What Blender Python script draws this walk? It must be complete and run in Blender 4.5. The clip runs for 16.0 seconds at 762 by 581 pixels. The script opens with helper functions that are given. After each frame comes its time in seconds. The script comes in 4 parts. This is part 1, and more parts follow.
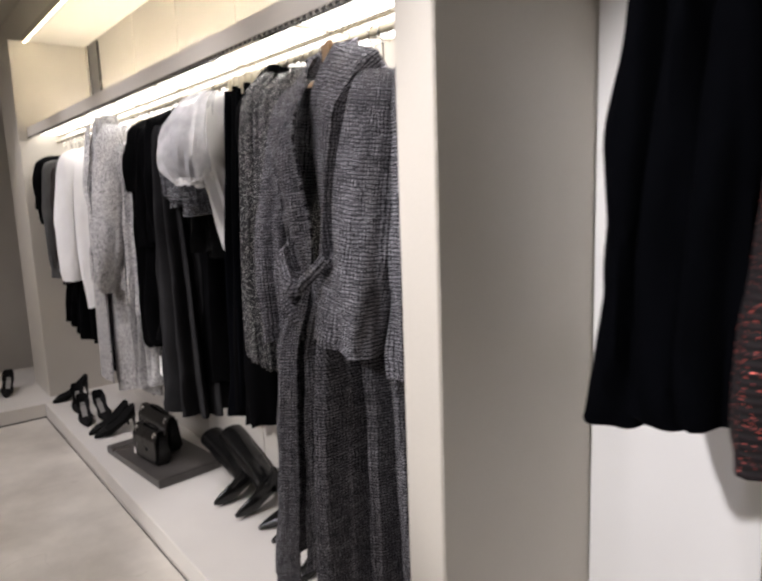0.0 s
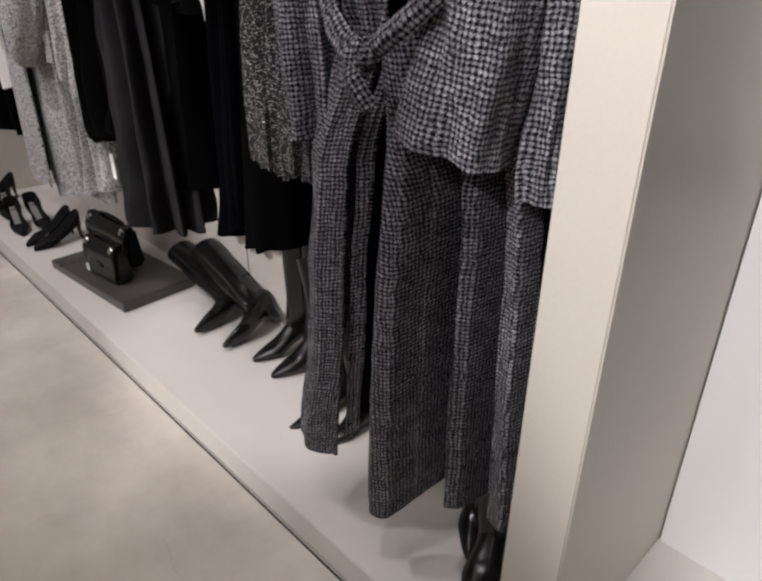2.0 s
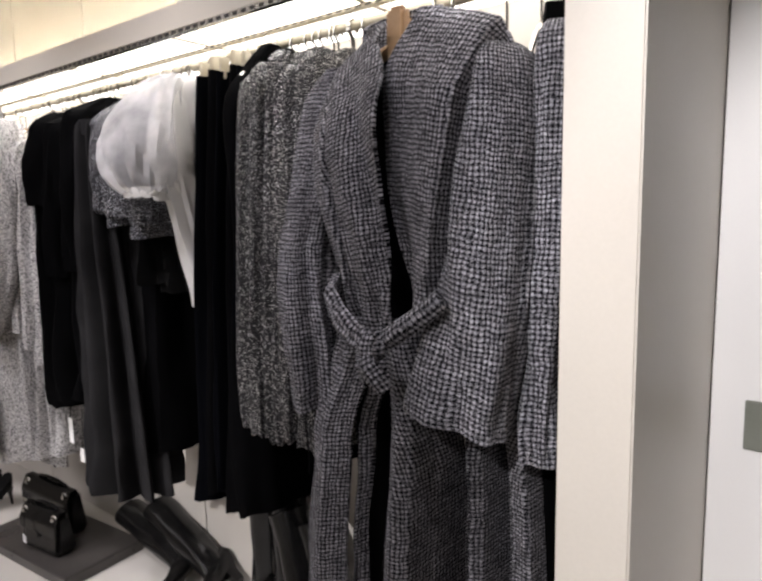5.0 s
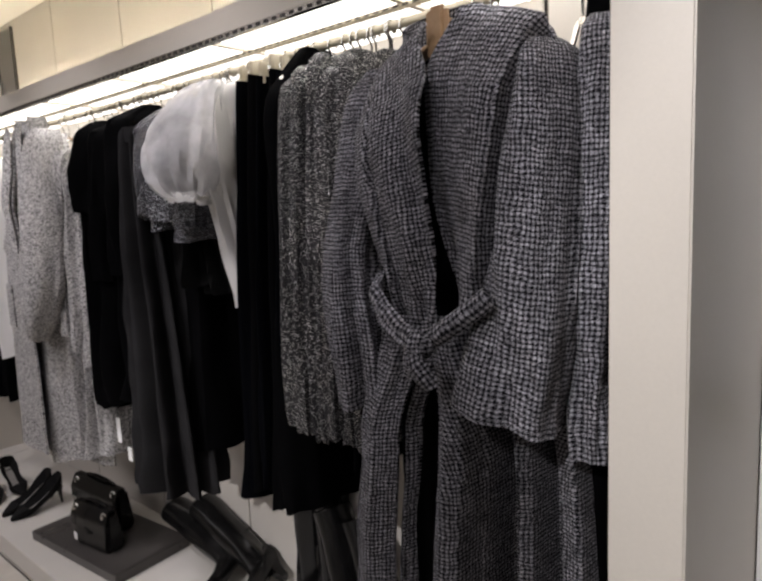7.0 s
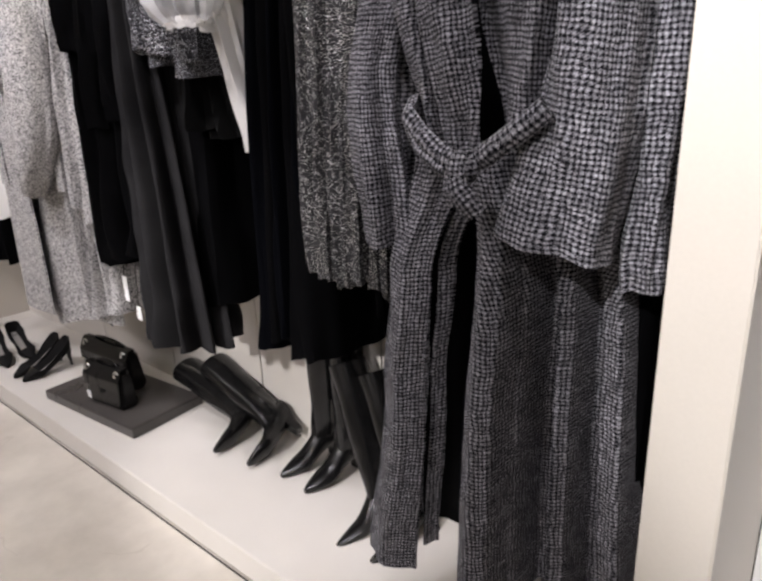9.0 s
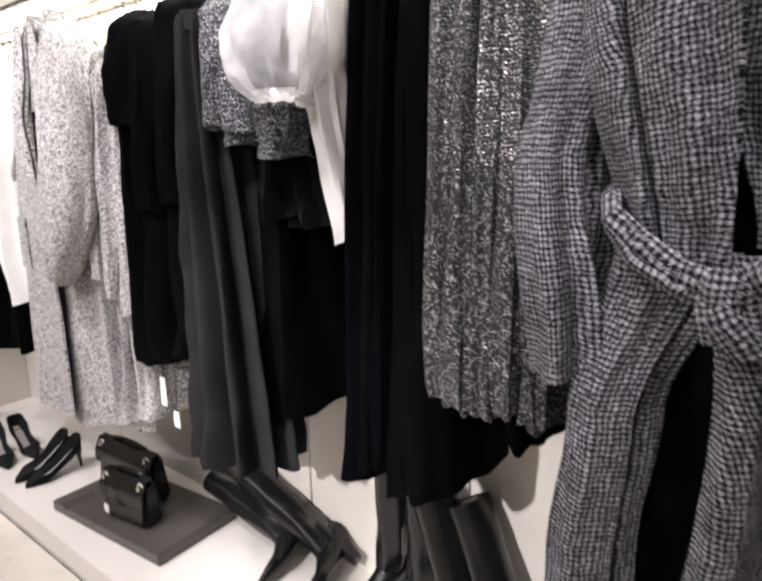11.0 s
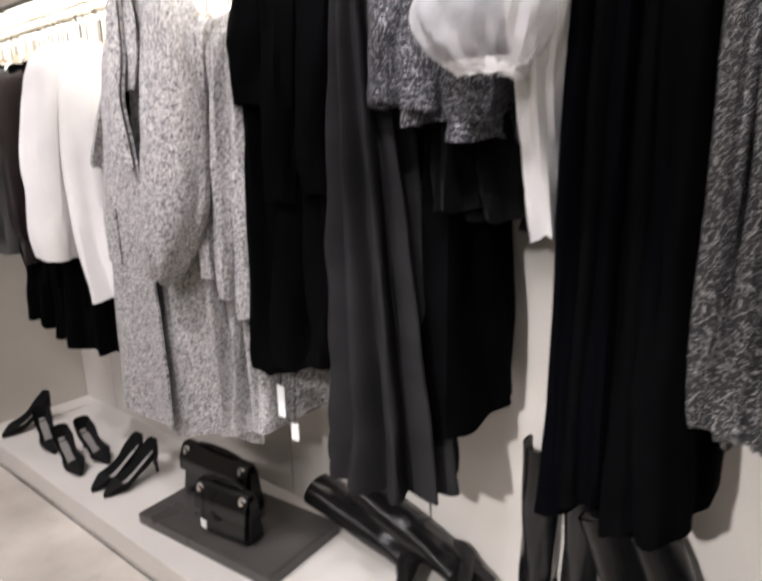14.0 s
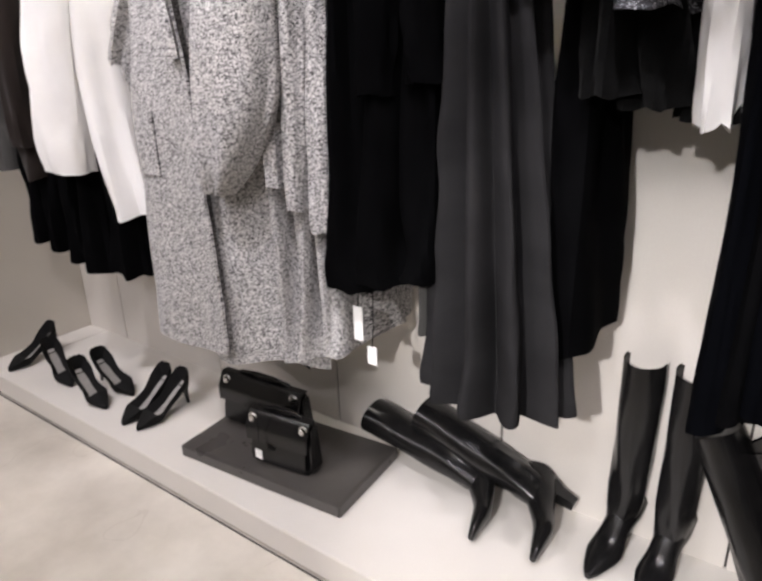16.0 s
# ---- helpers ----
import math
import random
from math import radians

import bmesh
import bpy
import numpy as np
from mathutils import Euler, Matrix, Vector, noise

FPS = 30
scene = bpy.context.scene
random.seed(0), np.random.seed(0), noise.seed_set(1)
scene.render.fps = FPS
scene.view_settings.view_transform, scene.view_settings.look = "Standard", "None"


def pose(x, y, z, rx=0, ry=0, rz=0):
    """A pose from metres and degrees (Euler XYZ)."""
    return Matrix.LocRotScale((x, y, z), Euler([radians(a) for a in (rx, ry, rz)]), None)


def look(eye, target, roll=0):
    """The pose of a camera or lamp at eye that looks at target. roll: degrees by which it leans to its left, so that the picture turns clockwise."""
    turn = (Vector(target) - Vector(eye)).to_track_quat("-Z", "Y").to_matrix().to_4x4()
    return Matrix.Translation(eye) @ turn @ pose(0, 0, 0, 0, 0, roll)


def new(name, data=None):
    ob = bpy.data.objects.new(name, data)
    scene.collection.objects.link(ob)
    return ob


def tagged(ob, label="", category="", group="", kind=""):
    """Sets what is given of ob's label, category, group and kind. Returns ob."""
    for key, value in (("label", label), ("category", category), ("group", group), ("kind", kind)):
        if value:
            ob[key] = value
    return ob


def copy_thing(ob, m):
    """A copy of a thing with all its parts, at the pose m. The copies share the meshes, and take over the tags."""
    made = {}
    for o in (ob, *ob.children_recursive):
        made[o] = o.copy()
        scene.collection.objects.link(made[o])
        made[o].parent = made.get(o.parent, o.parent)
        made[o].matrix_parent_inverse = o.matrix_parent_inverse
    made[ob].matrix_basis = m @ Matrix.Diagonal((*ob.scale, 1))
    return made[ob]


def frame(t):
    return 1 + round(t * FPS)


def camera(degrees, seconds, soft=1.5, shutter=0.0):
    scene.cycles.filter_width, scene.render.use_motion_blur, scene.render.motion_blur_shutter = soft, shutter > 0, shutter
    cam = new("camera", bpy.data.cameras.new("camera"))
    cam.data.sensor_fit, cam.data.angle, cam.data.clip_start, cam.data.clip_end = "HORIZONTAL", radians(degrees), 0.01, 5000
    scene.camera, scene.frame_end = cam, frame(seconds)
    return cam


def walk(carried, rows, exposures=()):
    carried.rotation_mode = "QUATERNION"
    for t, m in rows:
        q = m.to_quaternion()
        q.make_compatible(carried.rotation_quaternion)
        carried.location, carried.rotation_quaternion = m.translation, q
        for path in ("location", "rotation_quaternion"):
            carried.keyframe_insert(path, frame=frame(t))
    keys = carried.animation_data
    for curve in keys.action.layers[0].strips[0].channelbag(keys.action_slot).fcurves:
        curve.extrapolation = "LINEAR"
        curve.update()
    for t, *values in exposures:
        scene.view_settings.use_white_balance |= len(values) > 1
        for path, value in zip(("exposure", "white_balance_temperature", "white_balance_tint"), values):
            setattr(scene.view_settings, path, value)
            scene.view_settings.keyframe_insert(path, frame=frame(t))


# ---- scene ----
cam = camera(62.3, 16.0, soft=2.7, shutter=0.5)
METRES, EYE, TILT, LEAN, TURN = 2.3, 1.435, -9.0, 2.0, 51.0
ROWS = [
    (0.0, 0.0, 0.0, 0.0, 0.0, 0.0, -0.0),
    (0.5, -0.0596, 0.0593, 0.0007, -1.74, -3.43, -0.41),
    (1.0, -0.0822, 0.107, -0.0106, -3.29, -10.41, -2.08),
    (1.5, -0.0913, 0.1934, -0.0148, -3.81, -15.88, -0.24),
    (2.0, -0.1128, 0.2201, -0.0175, -5.23, -18.0, -1.66),
    (2.5, -0.1486, 0.2158, -0.014, -9.23, -16.76, 1.22),
    (3.0, -0.1672, 0.2125, -0.0144, -11.68, -16.59, 0.26),
    (3.5, -0.1775, 0.2103, -0.0107, -12.33, -15.58, 0.44),
    (4.0, -0.1772, 0.2078, -0.0042, -13.52, -9.94, 0.77),
    (4.5, -0.1769, 0.2031, 0.0069, -13.43, -4.32, 0.96),
    (5.0, -0.181, 0.1922, 0.0253, -12.81, 1.76, 1.13),
    (7.5, -0.1975, 0.1947, 0.0269, -9.6, 0.97, 1.99),
    (8.0, -0.2008, 0.2064, 0.0093, -10.28, -2.52, 1.9),
    (8.5, -0.205, 0.2156, -0.0067, -10.56, -6.19, 1.98),
    (9.0, -0.218, 0.2298, -0.014, -10.65, -8.93, 1.89),
    (11.5, -0.3329, 0.4008, 0.0348, -13.18, 0.79, 1.38),
    (12.0, -0.3622, 0.4126, 0.053, -18.56, 3.79, 2.13),
    (12.5, -0.3851, 0.4127, 0.0566, -16.89, 4.83, 2.37),
    (13.0, -0.4076, 0.4284, 0.0506, -13.99, 2.39, 2.49),
    (13.5, -0.4279, 0.4465, 0.0431, -11.98, 0.69, 1.23),
    (14.0, -0.4486, 0.4831, 0.0347, -11.27, -4.18, 1.46),
    (14.5, -0.4699, 0.5402, 0.022, -11.2, -10.07, 2.55),
    (15.0, -0.5005, 0.5643, 0.0136, -14.53, -11.7, 1.6),
    (15.5, -0.5456, 0.5779, 0.0205, -15.87, -10.94, 3.44),
    (16.0, -0.5653, 0.5775, 0.0169, -14.89, -10.99, 1.95),
]
walk(cam, [(t, pose(0, 0, EYE, TILT, LEAN, TURN) @ pose(METRES * x, METRES * y, METRES * z, 90 + pitch, roll, yaw)) for t, x, y, z, yaw, pitch, roll in ROWS],
     exposures=[(0.0, -0.45), (0.5, -0.47), (1.0, -0.52), (1.5, -0.5), (4.0, -0.48), (5.0, -0.45), (6.2, -0.7), (7.5, -1.05), (8.0, -0.65), (8.5, -0.3), (9.0, -0.1), (11.5, 0.5), (12.0, 0.42), (12.5, 0.22), (13.5, -0.05), (14.5, 0.1), (16.0, 0.12)])

# ---- world and light ----
world = bpy.data.worlds.new("world")
scene.world = world
world.use_nodes = True
world.node_tree.nodes["Background"].inputs[0].default_value = (1.0, 0.95, 0.88, 1)
world.node_tree.nodes["Background"].inputs[1].default_value = 0.03

DOWNLIGHTS = [(-4.6, -1.9, 45), (-3.4, -1.9, 45), (-2.3, -1.9, 35), (-4.4, -0.05, 55), (-3.5, -0.05, 68), (-2.7, -0.05, 62), (-2.0, -0.05, 66), (-1.48, -0.1, 26), (-1.0, 0.12, 44)]
for lx, ly, power in DOWNLIGHTS:
    data = bpy.data.lights.new("downlight", "SPOT")
    data.energy, data.color, data.spot_size, data.spot_blend, data.shadow_soft_size = power, (1.0, 0.945, 1.0), radians(62), 0.6, 0.05
    lamp = new("downlight_lamp", data)
    lamp.matrix_world = look((lx, ly, 2.65), (lx - 0.1, 1.1, 0.55 if lx < -1.5 else 1.15))
data = bpy.data.lights.new("wall_spot", "SPOT")
data.energy, data.color, data.spot_size, data.spot_blend, data.shadow_soft_size = 460, (1.0, 0.96, 0.98), radians(38), 0.5, 0.05
new("wall_spot_lamp", data).matrix_world = look((-0.8, -1.5, 2.65), (-0.22, 1.34, 0.95))
# added spot without a fixture, standing in for shelf light pooled on the wall
data = bpy.data.lights.new("wall_spot", "SPOT")
data.energy, data.color, data.spot_size, data.spot_blend, data.shadow_soft_size = 460, (1.0, 0.955, 0.95), radians(25), 0.7, 0.05
new("wall_spot_lamp", data).matrix_world = look((-1.85, -2.3, 2.3), (-2.2, 1.29, 0.32))
# small downlights set in the front of the light shelf
for i in range(8):
    data = bpy.data.lights.new("shelf_downlight", "SPOT")
    data.energy, data.color, data.spot_size, data.spot_blend, data.shadow_soft_size = 2, (1.0, 0.95, 0.93), radians(125), 0.5, 0.02
    new("shelf_downlight_lamp", data).matrix_world = look((-4.45 + i * 0.47, 0.925, 1.858), (-4.45 + i * 0.47, 0.98, 0.2))
# unseen soft fill under the ceiling, added for general light over the floor
for lx in (-4.0, -1.5, 1.0):
    data = bpy.data.lights.new("ceiling_fill", "AREA")
    data.energy, data.color, data.shape, data.size, data.size_y = 12, (1.0, 0.95, 0.97), "RECTANGLE", 1.6, 0.6
    lamp = new("ceiling_fill_lamp", data)
    lamp.matrix_world = pose(lx, -1.6, 2.68)


# ---- materials ----
def material(name):
    m = bpy.data.materials.new(name)
    m.use_nodes = True
    return m, m.node_tree.nodes, m.node_tree.links, m.node_tree.nodes["Principled BSDF"]


def calc(nodes, links, op, a, b=None, c=None):
    n = nodes.new("ShaderNodeMath")
    n.operation = op
    for i, v in enumerate((a, b, c)):
        if v is None:
            continue
        if isinstance(v, (int, float)):
            n.inputs[i].default_value = v
        else:
            links.new(v, n.inputs[i])
    return n.outputs[0]


def noise_tex(nodes, links, scale, detail=3.0, vec=None, rough=0.5):
    n = nodes.new("ShaderNodeTexNoise")
    n.inputs["Scale"].default_value, n.inputs["Detail"].default_value, n.inputs["Roughness"].default_value = scale, detail, rough
    if vec is not None:
        links.new(vec, n.inputs["Vector"])
    return n.outputs["Fac"]


def ramp(nodes, links, fac, stops):
    n = nodes.new("ShaderNodeValToRGB")
    while len(n.color_ramp.elements) < len(stops):
        n.color_ramp.elements.new(0.5)
    for el, (p, c) in zip(n.color_ramp.elements, stops):
        el.position, el.color = p, (*c, 1)
    links.new(fac, n.inputs[0])
    return n.outputs[0]


def bump(nodes, links, p, height, strength, distance):
    n = nodes.new("ShaderNodeBump")
    n.inputs["Strength"].default_value, n.inputs["Distance"].default_value = strength, distance
    links.new(height, n.inputs["Height"])
    links.new(n.outputs[0], p.inputs["Normal"])


def plain(name, lo, hi, rough, scale=12.0, metal=0.0, grain=200.0, relief=0.15, depth=0.001, spec=0.5):
    """Two tones mixed by broad and fine noise, with a fine relief."""
    m, nodes, links, p = material(name)
    vec = nodes.new("ShaderNodeTexCoord").outputs["Object"]
    broad, fine = noise_tex(nodes, links, scale, 4, vec), noise_tex(nodes, links, grain, 2, vec)
    both = calc(nodes, links, "ADD", calc(nodes, links, "MULTIPLY", broad, 0.75), calc(nodes, links, "MULTIPLY", fine, 0.25))
    links.new(ramp(nodes, links, both, [(0.3, lo), (0.7, hi)]), p.inputs["Base Color"])
    p.inputs["Metallic"].default_value, p.inputs["Specular IOR Level"].default_value = metal, spec
    r = calc(nodes, links, "MULTIPLY_ADD", broad, 0.2, rough - 0.1)
    links.new(r, p.inputs["Roughness"])
    bump(nodes, links, p, fine, relief, depth)
    return m


def cloth(name, lo, hi, sheen=0.15, weave=900.0, rough=0.9):
    """Woven cloth on the metre UVs of the garments."""
    m, nodes, links, p = material(name)
    uv = nodes.new("ShaderNodeUVMap").outputs[0]
    sep = nodes.new("ShaderNodeSeparateXYZ")
    links.new(uv, sep.inputs[0])
    broad = noise_tex(nodes, links, 9, 4, uv)
    fine = noise_tex(nodes, links, weave, 2, uv)
    both = calc(nodes, links, "ADD", calc(nodes, links, "MULTIPLY", broad, 0.5), calc(nodes, links, "MULTIPLY", fine, 0.5))
    links.new(ramp(nodes, links, both, [(0.35, lo), (0.68, hi)]), p.inputs["Base Color"])
    p.inputs["Roughness"].default_value, p.inputs["Sheen Weight"].default_value, p.inputs["Specular IOR Level"].default_value = rough, sheen, 0.02
    bump(nodes, links, p, fine, 0.3, 0.001)
    return m


def houndstooth(name, dark, light, cell):
    m, nodes, links, p = material(name)
    uv = nodes.new("ShaderNodeUVMap").outputs[0]
    warp = nodes.new("ShaderNodeTexNoise")
    warp.inputs["Scale"].default_value = 35
    links.new(uv, warp.inputs["Vector"])
    mixv = nodes.new("ShaderNodeVectorMath")
    mixv.operation = "MULTIPLY_ADD"
    links.new(warp.outputs["Color"], mixv.inputs[0])
    mixv.inputs[1].default_value = (0.011, 0.011, 0)
    links.new(uv, mixv.inputs[2])
    sep = nodes.new("ShaderNodeSeparateXYZ")
    links.new(mixv.outputs[0], sep.inputs[0])
    u = calc(nodes, links, "MULTIPLY", sep.outputs[0], 1 / cell)
    v = calc(nodes, links, "MULTIPLY", sep.outputs[1], 1 / cell)
    su = calc(nodes, links, "GREATER_THAN", calc(nodes, links, "FRACT", u), 0.5)
    sv = calc(nodes, links, "GREATER_THAN", calc(nodes, links, "FRACT", v), 0.5)
    tw = calc(nodes, links, "FRACT", calc(nodes, links, "MULTIPLY", calc(nodes, links, "ADD", u, v), 2.0))
    twill = calc(nodes, links, "GREATER_THAN", tw, 0.5)
    both = calc(nodes, links, "MULTIPLY", su, sv)
    one = calc(nodes, links, "ABSOLUTE", calc(nodes, links, "SUBTRACT", su, sv))
    fac = calc(nodes, links, "ADD", both, calc(nodes, links, "MULTIPLY", one, calc(nodes, links, "MULTIPLY", twill, 0.75)))
    fuzz = noise_tex(nodes, links, 420, 3, uv, 0.7)
    broad = noise_tex(nodes, links, 25, 3, uv)
    amount = calc(nodes, links, "MULTIPLY", fac, calc(nodes, links, "MULTIPLY_ADD", fuzz, 2.8, -0.75))
    amount = calc(nodes, links, "MULTIPLY", amount, calc(nodes, links, "MULTIPLY_ADD", broad, 1.2, 0.3))
    patch = noise_tex(nodes, links, 95, 4, uv, 0.7)
    amount = calc(nodes, links, "MULTIPLY", amount, calc(nodes, links, "MULTIPLY_ADD", patch, 2.6, -0.45))
    links.new(ramp(nodes, links, amount, [(0.1, dark), (0.95, light)]), p.inputs["Base Color"])
    p.inputs["Roughness"].default_value, p.inputs["Sheen Weight"].default_value, p.inputs["Specular IOR Level"].default_value = 0.95, 0.04, 0.08
    bump(nodes, links, p, calc(nodes, links, "ADD", fac, fuzz), 0.5, 0.002)
    return m


def salt_pepper(name, dark, light, scale=330.0):
    """Speckled tweed with a fine diagonal twill."""
    m, nodes, links, p = material(name)
    uv = nodes.new("ShaderNodeUVMap").outputs[0]
    sep = nodes.new("ShaderNodeSeparateXYZ")
    links.new(uv, sep.inputs[0])
    n1 = noise_tex(nodes, links, scale, 3, uv, 0.75)
    tw = calc(nodes, links, "SINE", calc(nodes, links, "MULTIPLY", calc(nodes, links, "ADD", sep.outputs[0], sep.outputs[1]), 900))
    broad = noise_tex(nodes, links, 14, 3, uv)
    vor = nodes.new("ShaderNodeTexVoronoi")
    vor.inputs["Scale"].default_value = scale * 1.35
    links.new(uv, vor.inputs["Vector"])
    csep = nodes.new("ShaderNodeSeparateColor")
    links.new(vor.outputs["Color"], csep.inputs[0])
    n1 = calc(nodes, links, "ADD", calc(nodes, links, "MULTIPLY", n1, 0.25), calc(nodes, links, "MULTIPLY", csep.outputs[0], 0.75))
    mixed = calc(nodes, links, "ADD", n1, calc(nodes, links, "MULTIPLY", tw, 0.045))
    mixed = calc(nodes, links, "ADD", mixed, calc(nodes, links, "MULTIPLY_ADD", broad, 0.14, -0.07))
    links.new(ramp(nodes, links, mixed, [(0.1, dark), (0.85, light)]), p.inputs["Base Color"])
    p.inputs["Roughness"].default_value, p.inputs["Sheen Weight"].default_value, p.inputs["Specular IOR Level"].default_value = 0.95, 0.04, 0.08
    bump(nodes, links, p, n1, 0.5, 0.002)
    return m


def sparkle(name, base, thread, share, cell=520.0, rib=950.0):
    """Knit with metallic thread: small bright flecks in ribs."""
    m, nodes, links, p = material(name)
    uv = nodes.new("ShaderNodeUVMap").outputs[0]
    sep = nodes.new("ShaderNodeSeparateXYZ")
    links.new(uv, sep.inputs[0])
    mapping = nodes.new("ShaderNodeMapping")
    mapping.inputs["Scale"].default_value = (0.5, 1.0, 1.0)
    links.new(uv, mapping.inputs[0])
    vor = nodes.new("ShaderNodeTexVoronoi")
    vor.inputs["Scale"].default_value = cell
    links.new(mapping.outputs[0], vor.inputs["Vector"])
    csep = nodes.new("ShaderNodeSeparateColor")
    links.new(vor.outputs["Color"], csep.inputs[0])
    broad = noise_tex(nodes, links, 120, 2, uv)
    limit = calc(nodes, links, "MULTIPLY_ADD", broad, -0.3, 1.15 - share)
    fleck = calc(nodes, links, "GREATER_THAN", csep.outputs[0], limit)
    ribs = calc(nodes, links, "MULTIPLY_ADD", calc(nodes, links, "SINE", calc(nodes, links, "MULTIPLY", sep.outputs[1], rib)), 0.5, 0.5)
    grey = ramp(nodes, links, calc(nodes, links, "MULTIPLY", ribs, noise_tex(nodes, links, 300, 2, uv)), [(0.1, tuple(c * 0.35 for c in base)), (0.6, base)])
    mix = nodes.new("ShaderNodeMix")
    mix.data_type = "RGBA"
    links.new(fleck, mix.inputs["Factor"])
    links.new(grey, mix.inputs["A"])
    mix.inputs["B"].default_value = (*thread, 1)
    links.new(mix.outputs["Result"], p.inputs["Base Color"])
    links.new(calc(nodes, links, "MULTIPLY", fleck, 0.6), p.inputs["Metallic"])
    links.new(calc(nodes, links, "MULTIPLY_ADD", fleck, -0.5, 0.85), p.inputs["Roughness"])
    bump(nodes, links, p, calc(nodes, links, "ADD", csep.outputs[1], ribs), 0.6, 0.002)
    return m


def glow(name, colour, strength):
    m, nodes, links, p = material(name)
    p.inputs["Base Color"].default_value = (*colour, 1)
    p.inputs["Emission Color"].default_value = (*colour, 1)
    p.inputs["Emission Strength"].default_value = strength
    return m


def stone(name, lo, hi, vein, rough):
    """Honed marble with soft clouds and thin veins."""
    m, nodes, links, p = material(name)
    vec = nodes.new("ShaderNodeTexCoord").outputs["Object"]
    broad = noise_tex(nodes, links, 2.2, 6, vec, 0.6)
    base = ramp(nodes, links, broad, [(0.32, lo), (0.68, hi)])
    warp = noise_tex(nodes, links, 1.3, 3, vec, 0.55)
    ridge = calc(nodes, links, "ABSOLUTE", calc(nodes, links, "SUBTRACT", warp, 0.5))
    line = calc(nodes, links, "LESS_THAN", ridge, 0.0022)
    patch = calc(nodes, links, "GREATER_THAN", noise_tex(nodes, links, 3.1, 3, vec), 0.52)
    mix = nodes.new("ShaderNodeMix")
    mix.data_type = "RGBA"
    links.new(calc(nodes, links, "MULTIPLY", calc(nodes, links, "MULTIPLY", line, patch), 0.15), mix.inputs["Factor"])
    links.new(base, mix.inputs["A"])
    mix.inputs["B"].default_value = (*vein, 1)
    links.new(mix.outputs["Result"], p.inputs["Base Color"])
    links.new(calc(nodes, links, "MULTIPLY_ADD", broad, 0.2, rough), p.inputs["Roughness"])
    bump(nodes, links, p, noise_tex(nodes, links, 60, 3, vec), 0.08, 0.001)
    return m


M_CLIP = plain("pale_plastic", (0.6, 0.54, 0.42), (0.7, 0.64, 0.52), 0.4)
M_FLOOR = stone("floor_marble", (0.43, 0.398, 0.352), (0.66, 0.62, 0.56), (0.25, 0.2, 0.16), 0.3)
M_PLINTH = plain("plinth_lacquer", (0.64, 0.61, 0.57), (0.72, 0.69, 0.65), 0.45, 3)
M_PANEL = plain("wall_panel_paint", (0.6, 0.565, 0.525), (0.68, 0.645, 0.6), 0.5, 2)
M_POST = plain("partition_lacquer", (0.57, 0.535, 0.475), (0.64, 0.6, 0.535), 0.4, 2)
M_WHITE = plain("white_paint", (0.82, 0.81, 0.8), (0.86, 0.85, 0.84), 0.5, 3)
M_CEIL = plain("ceiling_paint", (0.74, 0.7, 0.62), (0.8, 0.76, 0.68), 0.7, 2)
M_JOINT = plain("dark_joint", (0.03, 0.028, 0.025), (0.06, 0.055, 0.05), 0.7)
M_METAL = plain("champagne_metal", (0.55, 0.5, 0.42), (0.62, 0.57, 0.5), 0.35, 4, 0.8)
M_STEEL = plain("polished_steel", (0.55, 0.54, 0.52), (0.65, 0.64, 0.62), 0.2, 8, 1.0)
M_DIFF = glow("shelf_diffuser", (1.0, 0.95, 0.9), 5.0)
M_LED = glow("led_strip", (1.0, 0.85, 0.55), 14.0)
M_TRAY = plain("tray_leather", (0.05, 0.045, 0.042), (0.085, 0.078, 0.073), 0.3, 6)
M_LEATHER = plain("black_leather", (0.004, 0.004, 0.0045), (0.01, 0.0095, 0.0095), 0.2, 20, grain=350, relief=0.2, spec=0.4)
M_SUEDE = plain("black_suede", (0.003, 0.003, 0.003), (0.008, 0.0075, 0.0075), 0.8, 20, spec=0.2)
M_INSOLE = plain("insole_leather", (0.2, 0.19, 0.18), (0.35, 0.33, 0.31), 0.5)
M_TISSUE = plain("tissue_paper", (0.75, 0.75, 0.74), (0.85, 0.85, 0.84), 0.8, 30)
M_TAG = plain("tag_card", (0.8, 0.8, 0.8), (0.88, 0.88, 0.87), 0.6)
M_HOUND = houndstooth("houndstooth_wool", (0.005, 0.005, 0.007), (0.56, 0.55, 0.6), 0.0082)
M_TWEED = salt_pepper("speckled_tweed", (0.012, 0.012, 0.013), (0.72, 0.705, 0.7), 220.0)
M_SPARK = sparkle("metallic_knit", (0.035, 0.034, 0.037), (0.7, 0.69, 0.68), 0.1, 950)
M_SPARKTOP = sparkle("metallic_tweed", (0.05, 0.05, 0.06), (0.62, 0.63, 0.68), 0.12, 850, 600)
# the sparse red flecks put the sequins' glints into the colour
M_SEQUIN = sparkle("red_sequins", (0.008, 0.002, 0.004), (0.5, 0.1, 0.08), 0.06, 420, 500)
M_BLACK = cloth("black_crepe", (0.001, 0.001, 0.0012), (0.0028, 0.0028, 0.0032), 0.0)
M_NAVY = cloth("ink_crepe", (0.0008, 0.0009, 0.0014), (0.0018, 0.002, 0.003), 0.0)
M_CHAR = cloth("charcoal_wool", (0.013, 0.0128, 0.0135), (0.027, 0.0263, 0.0277), 0.0)
